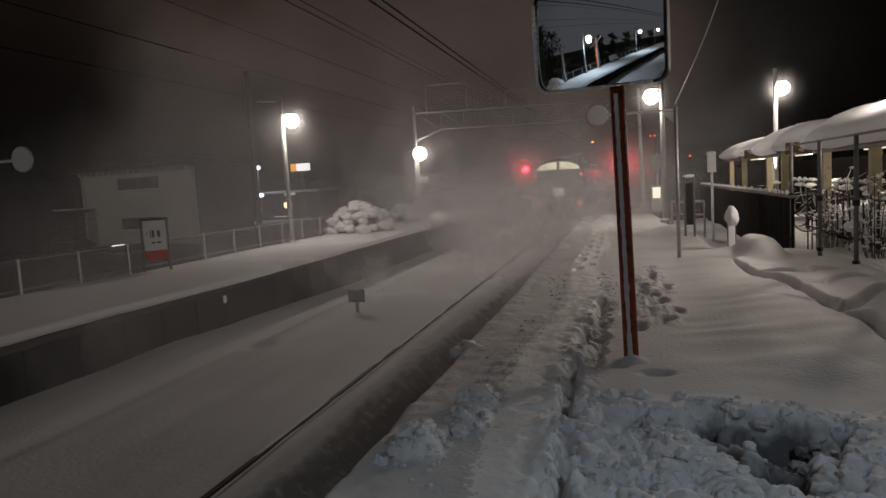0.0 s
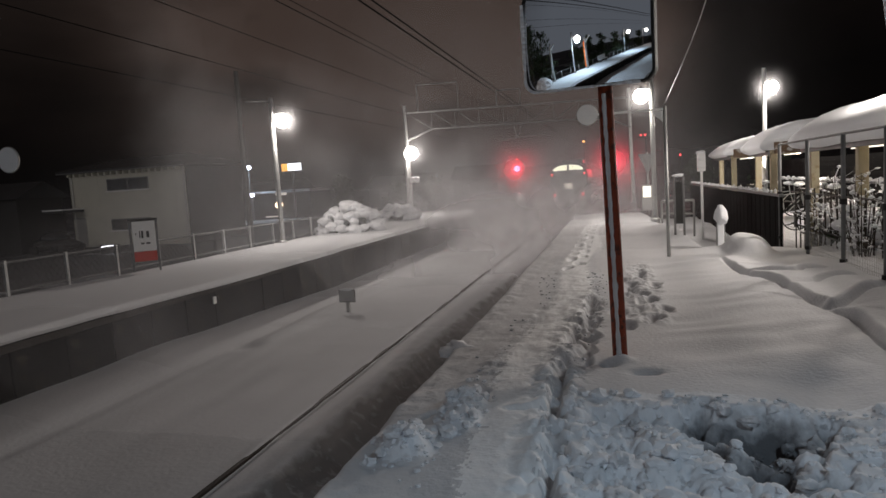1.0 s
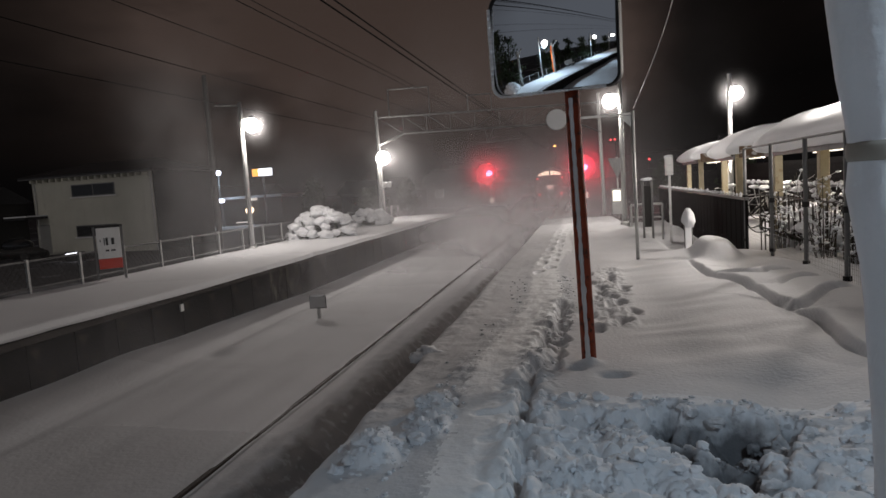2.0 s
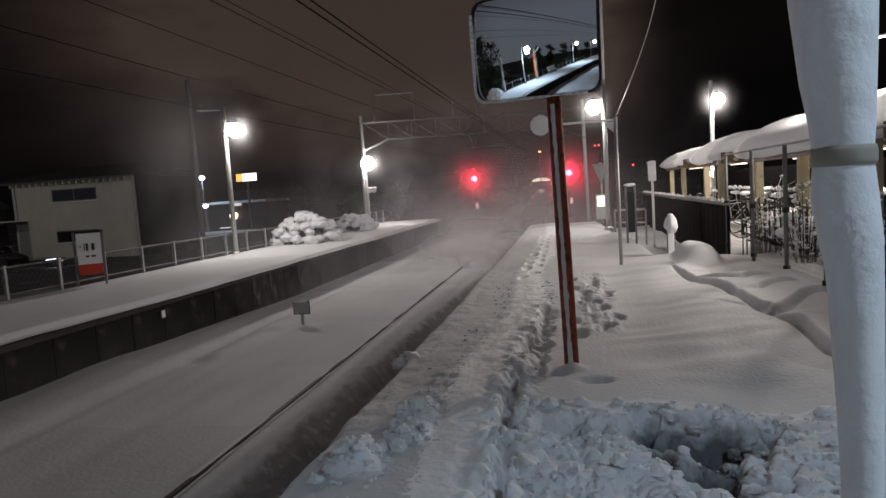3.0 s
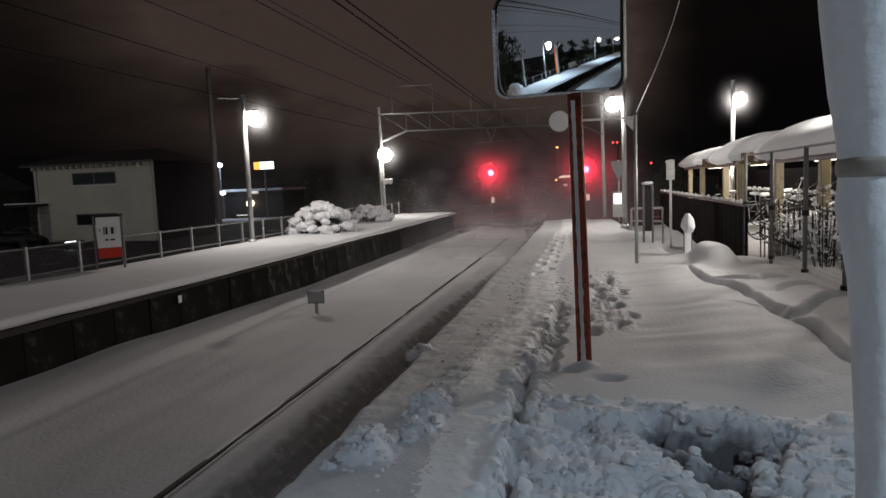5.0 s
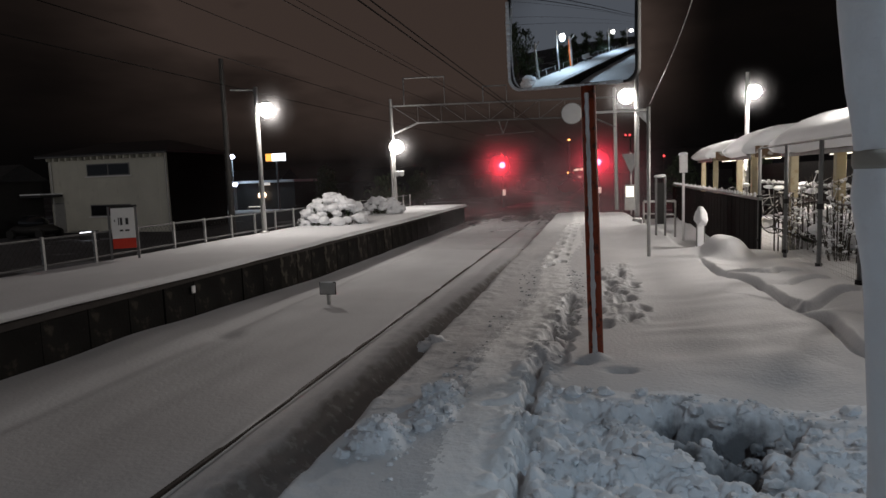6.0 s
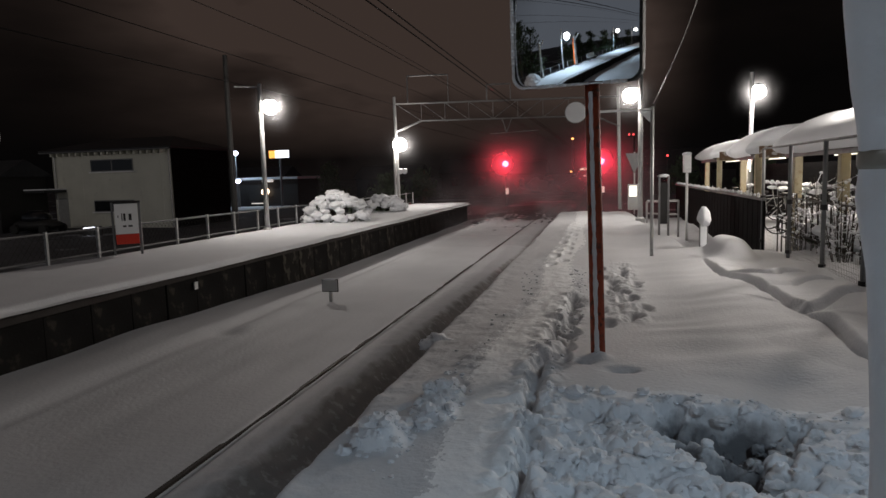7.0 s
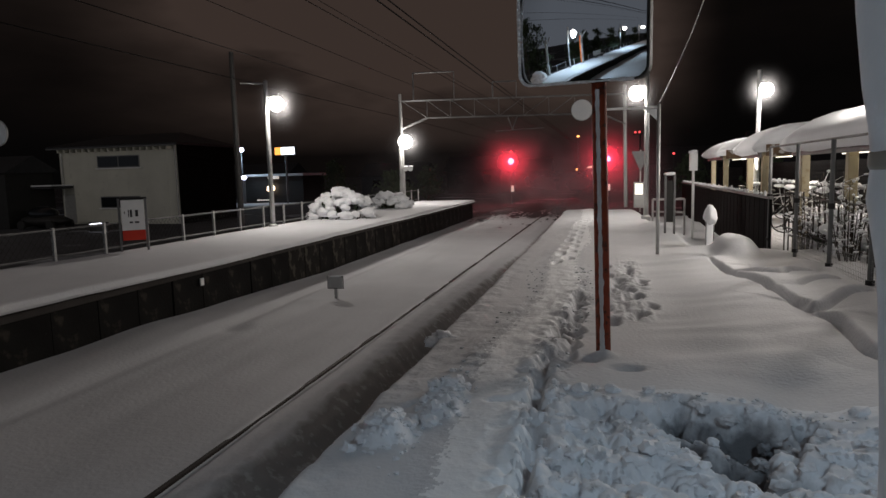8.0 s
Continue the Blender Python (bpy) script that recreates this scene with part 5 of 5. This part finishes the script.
def frosted_shrub(at, height, seed):
    t = thing("frosted_shrub", at, "bare twiggy shrub white with frost behind the fence", "shrub", "frosted shrubs")
    rng = random.Random(seed)
    wood, frost, caps = bmesh.new(), bmesh.new(), bmesh.new()
    for k in range(11):
        a, lean = rng.uniform(0, 6.28), rng.uniform(0.05, 0.32)
        h = height * rng.uniform(0.6, 1.0)
        tip = Vector((math.cos(a) * lean, math.sin(a) * lean * 1.4, h))
        rod((0.04 * math.cos(a), 0.04 * math.sin(a), 0), tip, 0.012, 0.004, 4, bm=wood)
        for j in range(7):
            p = Vector((0, 0, 0)).lerp(tip, rng.uniform(0.3, 1.0))
            q = p + Vector((rng.gauss(0, 0.13), rng.gauss(0, 0.16), rng.uniform(-0.03, 0.20)))
            rod(p, q, 0.007, 0.003, 3, bm=frost if rng.random() < 0.6 else wood)
            if rng.random() < 0.45:
                lump(q, (rng.uniform(0.02, 0.05), rng.uniform(0.03, 0.06), rng.uniform(0.015, 0.03)), 0.5, 1, rng.random() * 9, bm=caps)
    part("stem", wood, M_BARK, t)
    tagged(part("frosted_twigs", frost, M_SNOW, t, "thin twigs white with frost"), kind="stuff")
    tagged(part("snow_cap", caps, M_SNOW, t, smooth=True), kind="stuff")


def shelter():
    """Bicycle shelter with a deep load of snow on three roof bays."""
    t = thing("bicycle_shelter", (4.0, 0, 0), "open shelter with yellowish columns and thick snow roof", "shelter")
    bays = ((9.7, 15.9, 2.00, 0.62), (19.0, 21.5, 2.02, 0.60), (25.0, 28.4, 2.04, 0.50))
    for y0, y1, z, th in bays:
        part("roof_deck", box(-0.05, y0, z - 0.16, 1.7, y1, z - 0.02, 0.02), M_TIMBER, t)
        part("fascia", box(-0.09, y0 - 0.02, z - 0.22, -0.05, y1 + 0.02, z + 0.01, 0.01), M_STEEL, t)
        b = bmesh.new()
        prof = [(-0.13, -0.06), (-0.20, -0.01), (-0.22, 0.04), (-0.18, 0.10), (-0.10, 0.16), (0.03, 0.215), (0.22, 0.27), (0.6, 0.33), (1.15, 0.36), (1.6, 0.28), (1.8, -0.02)]
        rows = []
        n = 26
        for i in range(n + 1):
            f = i / n
            y = y0 - 0.12 + (y1 - y0 + 0.24) * f
            e = min(1.0, 1.6 * (1 - abs(2 * f - 1) ** 9))
            rows.append([b.verts.new((px - 0.10 * (1 - e) * (px < 0), y, z - 0.02 + (pz * th / 0.30) * (0.62 + 0.38 * e) + 0.03 * nz(px * 2, y * 1.3, 2))) for px, pz in prof])
        for p, q in zip(rows, rows[1:]):
            for i in range(len(prof) - 1):
                b.faces.new((p[i], q[i], q[i + 1], p[i + 1]))
        for r in (rows[0], rows[-1]):
            b.faces.new(r)
        bmesh.ops.recalc_face_normals(b, faces=b.faces[:])
        part("roof_snow", b, M_SNOW, t, "thick rounded white snow load", True)
        k = max(1, round((y1 - y0) / 3.2))
        for i in range(k + 1):
            y = y0 + 0.3 + (y1 - y0 - 0.6) * i / k
            part("column", box(0.02, y - 0.08, -0.8, 0.18, y + 0.08, z - 0.16, 0.01), M_TIMBER, t, "yellowish painted column")
        part("end_board", box(0.02, y0 - 0.17, z - 0.18, 1.0, y0 - 0.135, z + 0.12, 0.01), M_RUSTY, t, "rusty brown end board under the snow")
        part("tube_light", box(0.76, y0 + 0.4, z - 0.215, 0.80, y1 - 0.4, z - 0.19, 0.01), M_TUBE, t, "lit fluorescent tube")
    part("slatted_wall", box(2.6, 9, -0.6, 2.7, 30, 1.7), M_BLACK, t)
    for k in range(12):
        part("slat", box(2.55, 9, 0.0 + k * 0.14, 2.59, 30, 0.09 + k * 0.14), M_BLACK, t)
    # bicycles and shrubs under snow seen between the columns
    rng = random.Random(8)
    for k in range(11):
        y = 10.2 + k * 1.55
        bike = thing("bicycle", (4.85 + rng.uniform(-0.1, 0.1), y, -0.1), "parked bicycle half covered with snow", "bicycle", "bicycles in the shelter")
        for x in (-0.5, 0.5):
            w = bmesh.new()
            for a in range(16):
                a0, a1 = 2 * math.pi * a / 16, 2 * math.pi * (a + 1) / 16
                rod((x + 0.32 * math.cos(a0), 0, 0.33 + 0.32 * math.sin(a0)), (x + 0.32 * math.cos(a1), 0, 0.33 + 0.32 * math.sin(a1)), 0.016, seg=4, bm=w)
            part("wheel", w, M_DARK, bike)
        fr = bmesh.new()
        for p, q in (((-0.5, 0, 0.33), (-0.1, 0, 0.75)), ((-0.1, 0, 0.75), (0.38, 0, 0.8)), ((0.38, 0, 0.8), (0.5, 0, 0.33)), ((-0.05, 0, 0.3), (-0.12, 0, 0.92)), ((-0.05, 0, 0.3), (0.4, 0, 0.75)), ((0.38, 0, 0.8), (0.36, 0, 1.0)), ((0.36, -0.25, 1.02), (0.36, 0.25, 1.02))):
            rod(p, q, 0.015, seg=5, bm=fr)
        part("bike_frame", fr, M_GALV, bike)
        part("saddle", lump((-0.13, 0, 0.95), (0.13, 0.08, 0.05), 0.1, 2), M_DARK, bike)
        part("snow_load", lump((0.36, 0, 1.05), (0.14, 0.26, 0.07), 0.4, 2, k), M_SNOW, bike, smooth=True)
    for k in range(9):
        s = 0.3 + 0.16 * rng.random()
        snowy_bush((4.15 + 0.25 * rng.random(), 8.6 + k * 0.72, -0.1), (0.30, 0.38, s + 0.28 + 0.25 * (k > 4)), 60 + k, "low shrub under snow behind the wire fence", 18, 0.6)
    p = thing("unseen_yard_lamp", (5.20, 9.2, 0.1), "tall yard lamp leaning over the shelter roof", "lamp post", "platform lamps")
    part("pole", rod((0, 0, -0.8), (0, 0, 4.15), 0.07, 0.05, 12), M_WHITE, p)
    part("bracket", rod((0, 0, 4.05), (-1.85, 0, 4.02), 0.03), M_WHITE, p)
    g = part("globe", lump((-1.85, 0, 3.80), (0.2, 0.2, 0.16), 0.0, 3), M_LAMP, p, "glowing white lamp globe", True)
    g.visible_shadow = False
    for k in range(9):
        frosted_shrub((3.55 + 0.5 * rng.random(), 9.2 + k * 0.66, -0.2), 1.15 + 0.55 * rng.random(), 300 + k)
    # pole and globe that carry the added roof light
    p = thing("unseen_yard_lamp", (5.85, 12.2, 0), "unseen yard lamp added to brighten the shelter roof", "lamp post", "platform lamps")
    part("pole", rod((0, 0, -0.8), (0, 0, 4.1), 0.07, 0.05, 12), M_WHITE, p)
    part("bracket", rod((0, 0, 3.68), (-1.13, 0, 3.62), 0.03), M_WHITE, p)
    g = part("globe", lump((-1.13, 0, 3.40), (0.2, 0.2, 0.16), 0.0, 3), M_LAMP, p, "glowing white lamp globe", True)
    g.visible_shadow = False
    p = thing("baluster", (5.15, 26.0, 0), "ornamental white lamp base under snow", "column")
    part("shaft", turned([(0.16, 0.0), (0.12, 0.3), (0.09, 1.0), (0.16, 1.08), (0.10, 1.16), (0.14, 1.34), (0.06, 1.5), (0.05, 1.7)], 16), M_WHITE, p, smooth=True)


def behind():
    """What the convex mirror shows: the far platform behind the viewer."""
    for k, y in enumerate((-4.7, -17.5, -27.5)):
        lamp_post((-10.4, y, 0), (-9.6, y, 3.3), "tall platform lamp with glowing white head", 4.0, "platform lamps", M_GALV, arm=False)
    t = thing("shelter_frame", (-10.6, -1.8, 0), "pale steel shelter column with angled brace", "column")
    part("column", box(-0.09, -0.09, -0.2, 0.09, 0.09, 3.1, 0.01), M_GALV, t)
    part("brace", rod((0, 0, 2.6), (0.6, 0, 3.2), 0.06), M_GALV, t)
    t = thing("orange_column", (-10.3, -6.8, 0), "bright orange and white shelter column", "column")
    part("column", box(-0.12, -0.12, -0.2, 0.12, 0.12, 3.3, 0.01), M_GALV, t)
    part("orange_cover", box(-0.16, -0.16, 0.2, 0.0, 0.16, 3.0, 0.02), M_ORANGE, t, "bright orange vertical cover")
    part("brace", rod((0, 0, 2.8), (0.7, 0, 3.4), 0.07), M_GALV, t)
    t = thing("platform_bench", (-10.45, -10.5, 0), "pale platform bench against the fence", "bench")
    part("seat", box(-0.25, -0.9, 0.38, 0.25, 0.9, 0.44, 0.01), M_WHITE, t)
    part("backrest", box(-0.25, -0.9, 0.46, -0.2, 0.9, 0.9, 0.01), M_WHITE, t)
    for y in (-0.7, 0.7):
        part("leg", box(-0.2, y - 0.04, -0.1, 0.2, y + 0.04, 0.38), M_STEEL, t)
    snowy_bush((-10.6, -0.4, 0), (0.7, 0.7, 0.75), 5, "rounded shrub heavy with snow on the platform")
    for k, (x, y, h) in enumerate(((-13.0, -0.6, 7.2), (-13.6, -2.6, 6.4), (-13.5, -9, 4.6), (-13.8, -12, 5.0), (-14, -16, 5.2), (-13.5, -20, 5.0), (-13.5, -25, 4.8), (-13, -32, 5.0), (-12, -42, 5.5), (-6, -58, 6.0), (-1, -60, 6.0))):
        tree((x, y, -1.2), h, 1.9, 40 + k, "tall dark evergreen tree behind the platform", "trees behind the platform")
    t = thing("lamp_behind", (2.4, -0.7, 0.0), "platform lamp standing beside the viewer", "lamp post", "platform lamps")
    part("pole", rod((0, 0, -0.3), (0, 0, 4.5), 0.08, 0.06, 12), M_GALV, t)
    part("bracket", rod((0, 0, 4.4), (0, 0.4, 4.35), 0.03), M_GALV, t)
    g = part("globe", lump((0, 0.4, 4.1), (0.2, 0.2, 0.16), 0.0, 3), M_LAMP, t, "glowing white lamp globe", True)
    g.visible_shadow = False


def loose_snow():
    rng = random.Random(11)
    b = bmesh.new()
    for k in range(1150):
        if k < 760:
            x, y = rng.uniform(-0.38, 2.3), rng.uniform(2.7, 4.75)
        elif k < 880:
            x, y = rng.gauss(-1.31, 0.09), rng.gauss(3.68, 0.12)
        elif k < 1000:
            x, y = rng.gauss(-1.10, 0.08), rng.gauss(4.28, 0.25)
        else:
            y = rng.uniform(3, 11)
            x = trail_x(y) + rng.choice((-1, 1, 1)) * rng.uniform(0.24, 0.5)
        if x < -1.6:
            continue
        s = rng.uniform(0.008, 0.022) if rng.random() < 0.8 or k >= 1000 else rng.uniform(0.025, 0.055)
        lump((x, y, snow_right(x, y) + s * 0.2), (s * rng.uniform(0.8, 1.4), s * rng.uniform(0.8, 1.3), s * rng.uniform(0.55, 0.9)), 0.55, 2 if s > 0.02 else 1, rng.random() * 20, bm=b)
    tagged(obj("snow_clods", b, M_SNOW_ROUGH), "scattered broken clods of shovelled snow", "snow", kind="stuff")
    b = lump((-1.57, 6.15, -0.02), (0.13, 0.10, 0.07), 0.5, 3, 3.0)
    lump((-1.66, 6.05, -0.03), (0.08, 0.08, 0.05), 0.5, 3, 5.0, bm=b)
    tagged(obj("snow_clod", b, M_SNOW_ROUGH, smooth=True), "single clod of snow at the platform edge", "snow")


def train():
    """The departing train: three coaches; the rear cab faces the viewer."""
    t = thing("train", (-3.13, 36, BED), "departing electric train with lit cab windows and red tail lamps", "train")
    # rounded body section, tapering a little at the cab
    sec = [(-1.40, 0.55), (-1.44, 1.5), (-1.40, 2.2), (-1.22, 3.0), (-0.8, 3.45), (0, 3.6), (0.8, 3.45), (1.22, 3.0), (1.40, 2.2), (1.44, 1.5), (1.40, 0.55)]

    def shell(stations):
        b = bmesh.new()
        rings = [[b.verts.new((x * kx, y + lean * (z - 0.55), 0.55 + (z - 0.55) * kz)) for x, z in sec] for y, kx, kz, lean in stations]
        for p, q in zip(rings, rings[1:]):
            for i in range(len(sec)):
                j = (i + 1) % len(sec)
                b.faces.new((p[i], p[j], q[j], q[i]))
        b.faces.new(rings[0][::-1])
        b.faces.new(rings[-1])
        bmesh.ops.recalc_face_normals(b, faces=b.faces[:])
        return b

    part("rear_coach", shell([(0.0, 0.88, 0.95, 0.12), (0.25, 0.96, 0.98, 0.08), (0.8, 1, 1, 0.0), (20, 1, 1, 0)]), M_TRAIN, t, smooth=False)
    for k in (1, 2):
        part("coach", shell([(20.6 * k, 1, 1, 0), (20.6 * k + 20, 1, 1, 0)]), M_TRAIN, t)
    for k in range(3):
        part("underframe", box(-1.2, 20.6 * k + 0.8, 0.18, 1.2, 20.6 * k + 19.6, 0.6, 0.05), M_TRAIN_DARK, t)
        part("side_windows", box(-1.46, 20.6 * k + 2.5, 1.75, 1.46, 20.6 * k + 18.5, 2.35, 0.02), M_WINGLASS, t, "dark band of side windows")
        part("roof_unit", box(-0.8, 20.6 * k + 6, 3.5, 0.8, 20.6 * k + 9, 3.85, 0.08), M_STEEL, t)
    for k in range(6):
        part("bogie", box(-1.0, 10.3 * k + 1.6 - (k % 2) * 1.5, 0.05, 1.0, 10.3 * k + 4.0 - (k % 2) * 1.5, 0.45, 0.03), M_TRAIN_DARK, t)
    for s in (-1, 1):
        # lens-shaped cab windows
        b = bmesh.new()
        pts = [(0.07, 3.0), (0.5, 3.0), (1.0, 2.98), (1.06, 3.04), (0.9, 3.2), (0.55, 3.34), (0.07, 3.38)]
        f = [b.verts.new((s * x, 0.10 + 0.12 * (z - 0.55) - 0.14, z)) for x, z in pts]
        r = [b.verts.new((s * x, 0.16 + 0.12 * (z - 0.55) - 0.14, z)) for x, z in pts]
        b.faces.new(f), b.faces.new(r)
        for i in range(len(pts)):
            j = (i + 1) % len(pts)
            b.faces.new((f[i], f[j], r[j], r[i]))
        bmesh.ops.recalc_face_normals(b, faces=b.faces[:])
        part("cab_window", b, M_CAB, t, "brightly lit cab window")
        part("tail_lamp", rod((s * 0.98, -0.06, 1.28), (s * 0.98, 0.06, 1.28), 0.10, seg=14), M_TAIL, t, "red tail lamp")
        part("upper_lamp", rod((s * 1.12, 0.12, 2.72), (s * 1.12, 0.26, 2.72), 0.07, seg=12), M_TAIL, t, "small red marker lamp")
    part("door_frame", box(-0.42, -0.02, 0.6, 0.42, 0.08, 2.85, 0.02), M_TRAIN_DARK, t, "gangway door frame")
    part("route_panel", box(-0.27, -0.05, 1.70, 0.27, -0.021, 2.08, 0.02), M_PLATE, t, "dim lit panel")
    part("coupler", rod((0, -0.5, 0.55), (0, 0.2, 0.55), 0.12, seg=10), M_TRAIN_DARK, t)
    part("skirt", box(-1.2, -0.02, 0.12, 1.2, 0.15, 0.6, 0.03), M_TRAIN_DARK, t)
    part("pantograph", rod((-0.6, 28, 3.6), (0.6, 28.6, 4.5), 0.03), M_STEEL, t)
    return t


def veil(name, w, h, bulge, material, at, label, group):
    """One thin curtain of airborne powder across the track."""
    n, k = 14, 8
    b = bmesh.new()
    uv = b.loops.layers.uv.new("UVMap")
    g = [[b.verts.new(((i / n - 0.5) * w, bulge * (1 - (2 * i / n - 1) ** 2) + 0.15 * nz(i * 0.7, j * 0.9, w), j / k * h)) for i in range(n + 1)] for j in range(k + 1)]
    for j in range(k):
        for i in range(n):
            f = b.faces.new((g[j][i], g[j][i + 1], g[j + 1][i + 1], g[j + 1][i]))
            for lp, (a, c) in zip(f.loops, ((i, j), (i + 1, j), (i + 1, j + 1), (i, j + 1))):
                lp[uv].uv = (a / n, c / k)
    ob = obj(name, b, material, smooth=True)
    ob.matrix_basis = pose(*at)
    ob.visible_shadow = False
    return tagged(ob, label, "snow dust", group)


M_HAZE = haze("airborne_powder", 0.27)
M_HAZE_THIN = haze("thin_airborne_powder", 0.15, noise_scale=0.25)
M_HAZE_LOW = haze("low_airborne_powder", 0.74, noise_scale=0.45)
M_HAZE_TALL = haze("high_airborne_powder", 0.19, noise_scale=0.18)
M_HAZE_FAR = haze("settling_powder", 0.30, noise_scale=0.2)
VEILS = []


def snow_dust():
    # start y, centre x, width, height, base z, drift speed, sink speed, material
    for y, x, w, h, z, v, s, m in (
        (4.6, -5.8, 13, 4.5, -1.4, 0.8, 0.75, M_HAZE_THIN), (6.8, -6.0, 14, 4.8, -1.4, 1.0, 0.75, M_HAZE_THIN), (9.4, -6.2, 15, 5.2, -1.5, 1.4, 0.72, M_HAZE_THIN), (12.4, -6, 17, 6.0, -1.5, 1.8, 0.7, M_HAZE_THIN),
        (18.5, -5.2, 20, 7.0, -1.6, 3.0, 0.6, M_HAZE), (25.0, -5.0, 22, 7.0, -1.7, 4.5, 0.45, M_HAZE), (31.5, -4.6, 24, 9.0, -1.9, 6.5, 0.4, M_HAZE),
        (14.5, -3.6, 11, 4.6, -1.7, 3.0, 0.42, M_HAZE_LOW), (20.0, -3.2, 11, 4.8, -1.8, 4.0, 0.40, M_HAZE_LOW), (26.5, -3.2, 13, 5.0, -1.9, 6.0, 0.36, M_HAZE_LOW),
        (28.0, -9.0, 36, 26.0, -9.0, 4.0, 1.2, M_HAZE_TALL), (14.0, -8.0, 27, 20.0, -6.5, 1.5, 1.7, M_HAZE_TALL),
    ):
        ob = veil("powder_veil", w, h, 0.8, m, (x, y, z), "thin drifting veil of powder snow whirled up by the train", "powder veils")
        VEILS.append((ob, x, y, z, v, s))
    lamp_halos()
    for y, x, w, h, z in ((59.3, -4.3, 22, 9, -2.2), (60.6, -4.3, 26, 10, -2.6), (74.0, -4, 26, 9, -2.4)):
        veil("powder_veil", w, h, 0.0, M_HAZE_FAR, (x, y, z), "faint mist of settling powder snow by the signals", "powder veils")


def lamp_halos():
    # veils added as glare round white lamps; the red ones double as mist
    for (x, y, z), r, m in ((LAMP_A, 1.35, M_HALO_LAMP), (LAMP_B, 2.0, M_HALO_LAMP), (LAMP_C, 1.35, M_HALO_LAMP), (LAMP_D, 1.3, M_HALO_LAMP), (RED_L, 6.0, M_HAZE_RED), (RED_R, 7.0, M_HAZE_RED)):
        low = 0.45 * 2.2 * r
        veil("powder_veil", 2 * r, 2.2 * r, 0.0, m, (x, y + (0.28 if m is M_HALO_LAMP else -1.5), z - low), "faint veil added to draw the soft glow round a lamp", "powder veils")


M_HALO_LAMP = haze("lamp_halo_veil", 0.085, noise_scale=0.3, least=0.85, halo=True)
M_HAZE_RED = haze("signal_mist", 0.50, noise_scale=0.4, least=0.85, halo=True)
far_platform = setting()
mirror_thing()
near_post()
lamp_post((-10.68, 19.6, 0), LAMP_A, "tall platform lamp with glowing white head", 4.72, "platform lamps", M_GALV, 0.24)
lamp_post((-10.66, 33.6, 0), (LAMP_B[0], 33.6, LAMP_B[2]), "tall platform lamp with glowing white head", 3.7, "platform lamps", M_GALV, 0.37, arm=False)
lamp_post((1.22, 22.2, 0), LAMP_C, "tall platform lamp with glowing white head", 5.1, "platform lamps", M_GALV, 0.24, arm=False)
lamp_post((5.30, 26.2, 0), LAMP_D, "tall white yard lamp with glowing head", 5.0, "platform lamps", M_WHITE, 0.25, arm=False)
disc_sign((0.90, 12.62, 0), -1, "blank white disc on a horizontal arm and thin post")
disc_sign((-10.15, 8.0, -0.33), 1, "blank white disc on a horizontal arm and thin post")
speaker = thing("loudspeaker", (-10.66, 33.5, 1.9), "pair of snow-capped horn loudspeakers on the lamp pole", "loudspeaker")
part("arm", rod((0, 0.05, 0), (0.62, 0, 0.02), 0.02), M_GALV, speaker)
for _x in (0.36, 0.62):
    part("horn", rod((_x, 0.1, 0.0), (_x, -0.18, 0.0), 0.05, 0.14, 16), M_WHITE, speaker)
    part("snow_cap", lump((_x, -0.04, 0.12), (0.12, 0.14, 0.05), 0.2, 2), M_SNOW, speaker, smooth=True)
marker_board()
gantry()
overhead_wires()
far_fence()
name_board()
snowy_bush((-9.72, 23.2, -0.02), (1.22, 0.9, 1.12), 1, "big rounded shrub heavily laden with snow")
snowy_bush((-10.1, 30.0, -0.02), (1.02, 0.8, 0.8), 2, "flattened shrub heavily laden with snow")
house()
far_things()
signal(RED_L, "red railway signal glowing through snow mist")
signal(RED_R, "red railway signal glowing through snow mist")
crossing_lights()
right_side()
shelter()
behind()
loose_snow()
the_train = train()
snow_dust()
wall_blocks(far_platform)


def motions():
    walk(the_train, [(t, pose(-3.13, 33.0 + 14.0 * t, BED)) for t in (0.0, 2.0, 4.0, 6.0, 8.0)])
    for ob, x, y, z, v, s in VEILS:
        walk(ob, [(t, pose(x + 0.10 * t, y + v * 3.0 * (1 - math.exp(-t / 3.0)), z - s * t)) for t in (0.0, 1.0, 2.0, 3.0, 4.0, 5.0, 6.0, 7.0, 8.0)])


motions()
